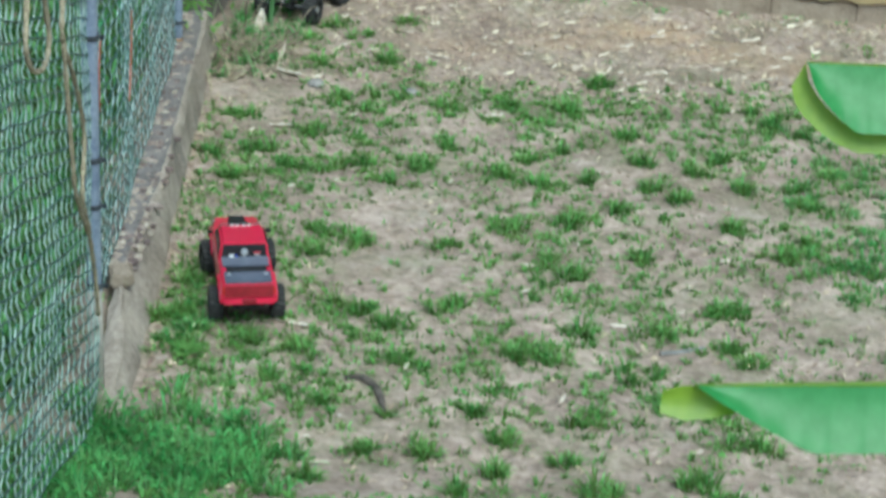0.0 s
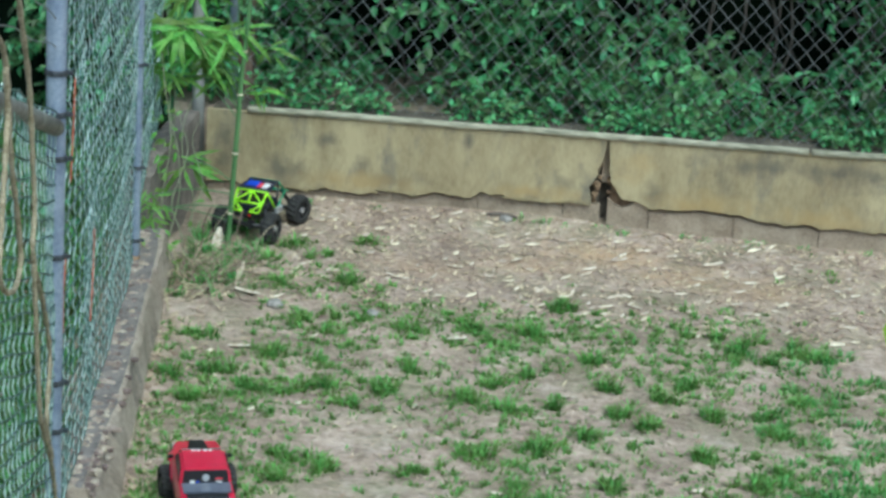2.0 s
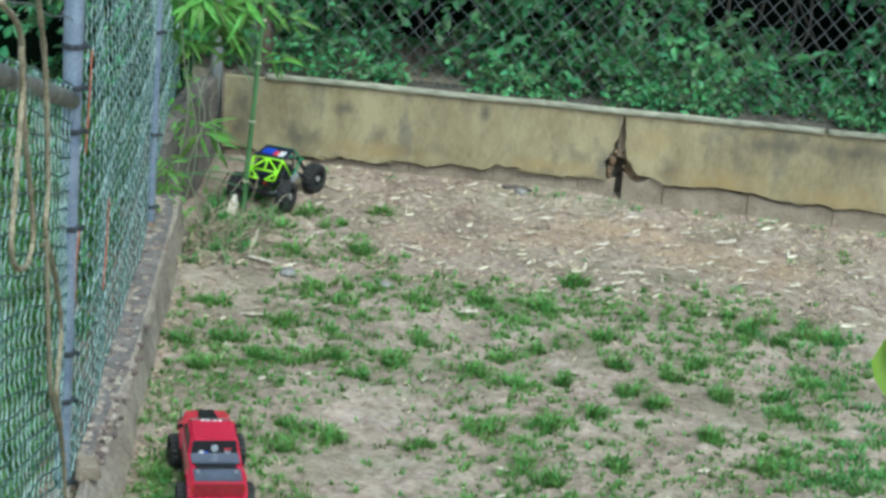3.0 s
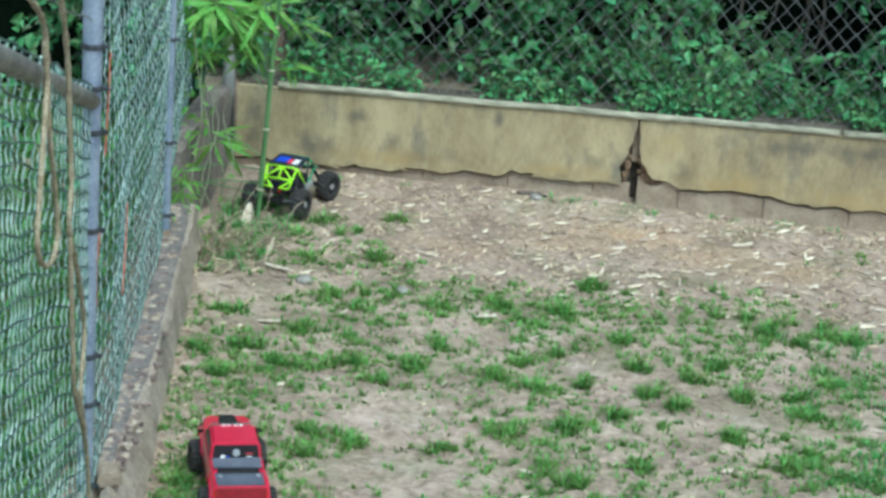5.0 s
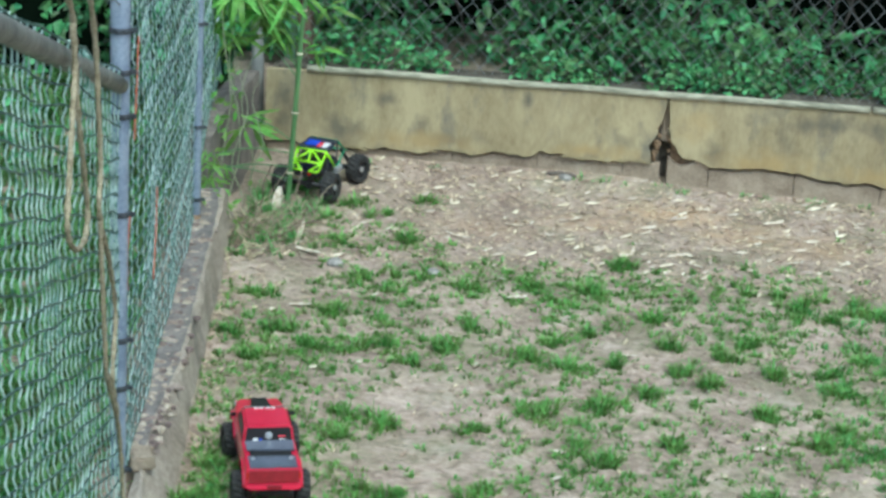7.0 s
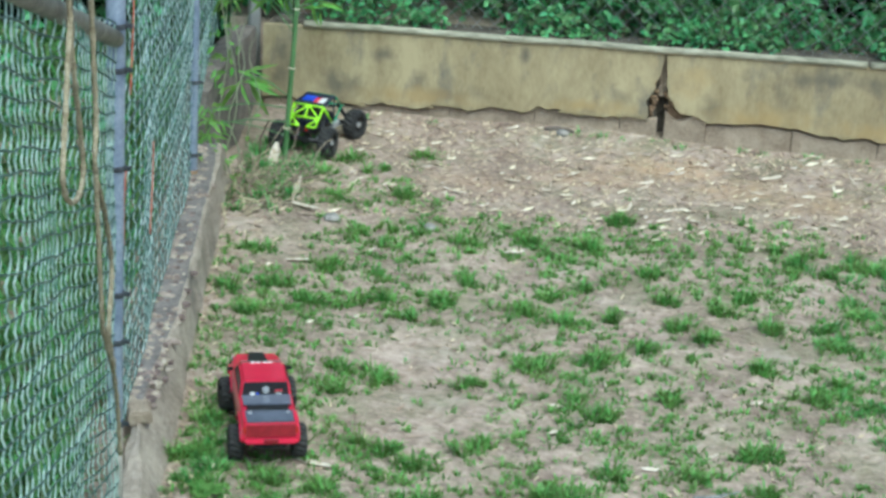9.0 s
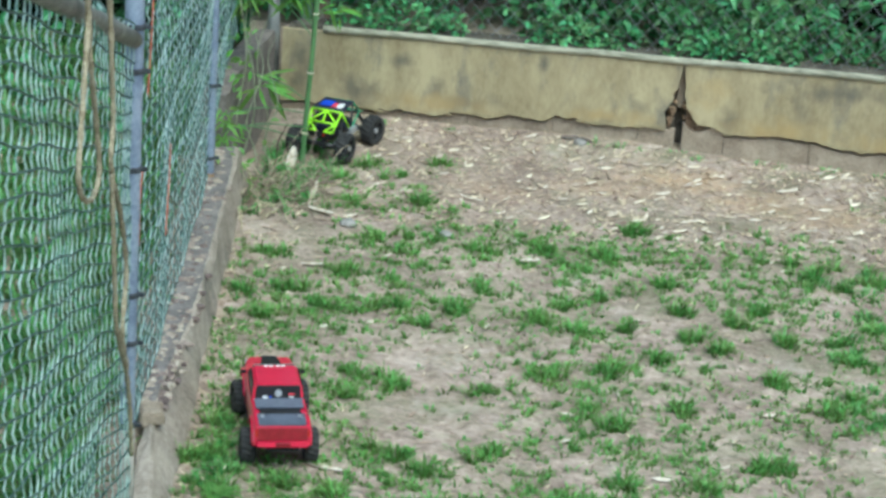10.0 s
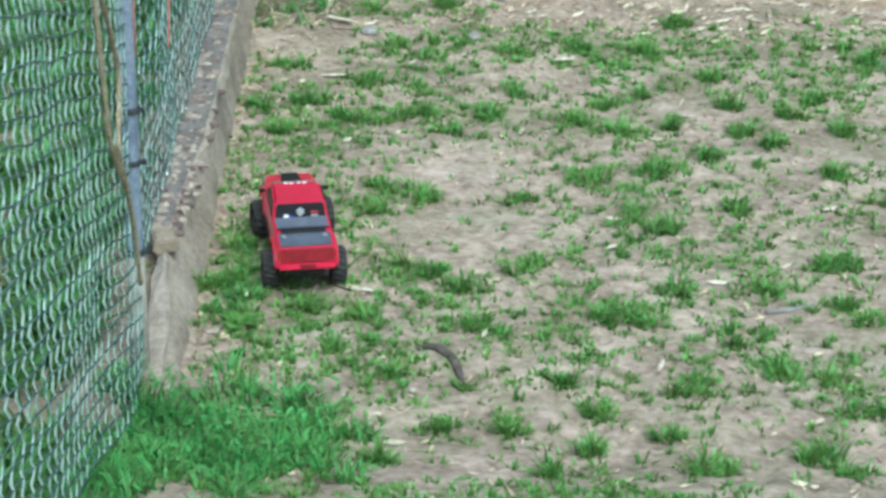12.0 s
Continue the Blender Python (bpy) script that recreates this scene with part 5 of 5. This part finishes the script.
    for x in (-0.101, 0.101):
        for y, turn in ((-base * 1.19, 0), (base * 1.19, 6)):
            wheel(truck, x, y, 0.058, 0.047, turn, M["black"])
    return truck


def build_crawler(m):
    car = thing("toy_buggy", m, "model rock crawler with lime-green tube cage", "toy buggy")
    half, tread = 0.160, 0.118
    for x in (-tread, tread):
        for y, turn in ((-half, 0), (half, -14)):
            wheel(car, x, y, 0.069, 0.058, turn, M["silver"])
    for y in (-half, half):
        tube("axle", [(-0.10, y, 0.069), (0.10, y, 0.069)], 0.012, M["black"], car)
        boxed("gear_housing", (0.015, y, 0.070), (0.04, 0.045, 0.04), 0.010, M["black"], car)
    boxed("belly_plate", (0, 0, 0.090), (0.085, 0.24, 0.018), 0.006, M["black"], car)
    boxed("electronics_tray", (0, -0.03, 0.122), (0.10, 0.20, 0.045), 0.008, M["navy"], car, "dark electronics tray")
    boxed("motor", (0.01, 0.02, 0.13), (0.04, 0.06, 0.04), 0.012, M["black"], car)
    for x in (-1, 1):
        boxed("side_box", (x * 0.083, -0.005, 0.108), (0.026, 0.075, 0.03), 0.004, M["silver"], car, "bare aluminium side box")
        for y in (-1, 1):
            tube("shock", [(x * 0.085, y * 0.150, 0.085), (x * 0.062, y * 0.085, 0.175)], 0.009, M["black"], car)
            tube("shock_rod", [(x * 0.086, y * 0.155, 0.078), (x * 0.085, y * 0.150, 0.09)], 0.004, M["silver"], car)
            tube("link", [(x * 0.055, y * 0.152, 0.062), (x * 0.035, y * 0.03, 0.085)], 0.004, M["silver"], car)
    # cage
    A = {}
    for x in (-1, 1):
        s = "l" if x < 0 else "r"
        A[s] = dict(tail=(x * 0.062, -0.178, 0.134), rear=(x * 0.071, -0.108, 0.212), roof=(x * 0.066, 0.030, 0.226), dash=(x * 0.072, 0.100, 0.168), nose=(x * 0.046, 0.205, 0.135), sill=(x * 0.082, -0.02, 0.108), knee=(x * 0.080, -0.130, 0.150))
    for s in "lr":
        a = A[s]
        for p, q, mm in (("tail", "rear", "lime"), ("rear", "sill", "lime"), ("tail", "sill", "black"), ("rear", "roof", "navy"), ("roof", "dash", "green"), ("dash", "nose", "green"), ("dash", "sill", "green"), ("roof", "sill", "black"), ("knee", "sill", "black")):
            tube("cage_tube", [a[p], a[q]], 0.0050 if mm == "lime" else 0.0045, M[mm], car, "lime-green cage tube" if mm == "lime" else "", sides=8)
    L, R = A["l"], A["r"]

    def mixp(p, q, t):
        return Vector(p).lerp(Vector(q), t)

    mid_low = mixp(mixp(L["tail"], L["rear"], 0.42), mixp(R["tail"], R["rear"], 0.42), 0.5)
    for p, q in ((L["rear"], R["rear"]), (mixp(L["tail"], L["rear"], 0.42), mixp(R["tail"], R["rear"], 0.42)), (mixp(L["rear"], R["rear"], 0.5), mixp(L["tail"], L["rear"], 0.42)), (mixp(L["rear"], R["rear"], 0.5), mixp(R["tail"], R["rear"], 0.42)),
                 (mixp(L["rear"], R["rear"], 0.5), mid_low), (L["tail"], mixp(L["tail"], R["tail"], 0.36)), (R["tail"], mixp(R["tail"], L["tail"], 0.36)), (mixp(L["tail"], R["tail"], 0.36), mixp(L["tail"], L["rear"], 0.42)), (mixp(R["tail"], L["tail"], 0.36), mixp(R["tail"], R["rear"], 0.42))):
        tube("cage_tube", [p, q], 0.0045, M["lime"], car, "lime-green cage tube", sides=8)
    for p, q in ((L["roof"], R["roof"]), (L["dash"], R["dash"]), (L["nose"], R["nose"])):
        tube("cage_tube", [p, q], 0.005, M["green"], car, sides=8)
    slab("roof_panel", [L["rear"], R["rear"], R["roof"], L["roof"]], (0, -0.1, 1), M["navy"], car, 0.004, "dark blue roof panel")
    slab("decal", [(-0.052, -0.070, 0.2205), (0.004, -0.070, 0.2205), (0.004, -0.010, 0.2265), (-0.052, -0.010, 0.2265)], (0, -0.1, 1), M["blue"], car, 0.002, "plain blue decal")
    slab("decal", [(0.006, -0.078, 0.2205), (0.028, -0.078, 0.2205), (0.028, -0.030, 0.2255), (0.006, -0.030, 0.2255)], (0, -0.1, 1), M["pink"], car, 0.002, "plain red decal")
    slab("decal", [(0.029, -0.078, 0.2205), (0.056, -0.078, 0.2205), (0.056, -0.025, 0.226), (0.029, -0.025, 0.226)], (0, -0.1, 1), M["white"], car, 0.002, "plain white decal")
    slab("bonnet", [L["dash"], R["dash"], R["nose"], L["nose"]], (0, 0.3, 1), M["green"], car, 0.003, "green bonnet panel")
    slab("windscreen_bar", [mixp(L["roof"], L["dash"], 0.06), mixp(R["roof"], R["dash"], 0.06), mixp(R["roof"], R["dash"], 0.42), mixp(L["roof"], L["dash"], 0.42)], (0, 0.5, 1), M["green"], car, 0.003, "green panel over the dash")
    boxed("rear_plate", (0, -0.172, 0.118), (0.11, 0.010, 0.028), 0.003, M["black"], car)
    boxed("tail_light", (0.020, -0.180, 0.118), (0.012, 0.006, 0.010), 0.002, M["lamp_red"], car)
    return car


build_truck(pose(-0.708, -3.530, ground_z(-0.70, -3.55), 0, 0, 14.5))
build_crawler(pose(-0.962, -0.455, ground_z(-0.95, -0.45) + 0.004, 0, 0, -15))
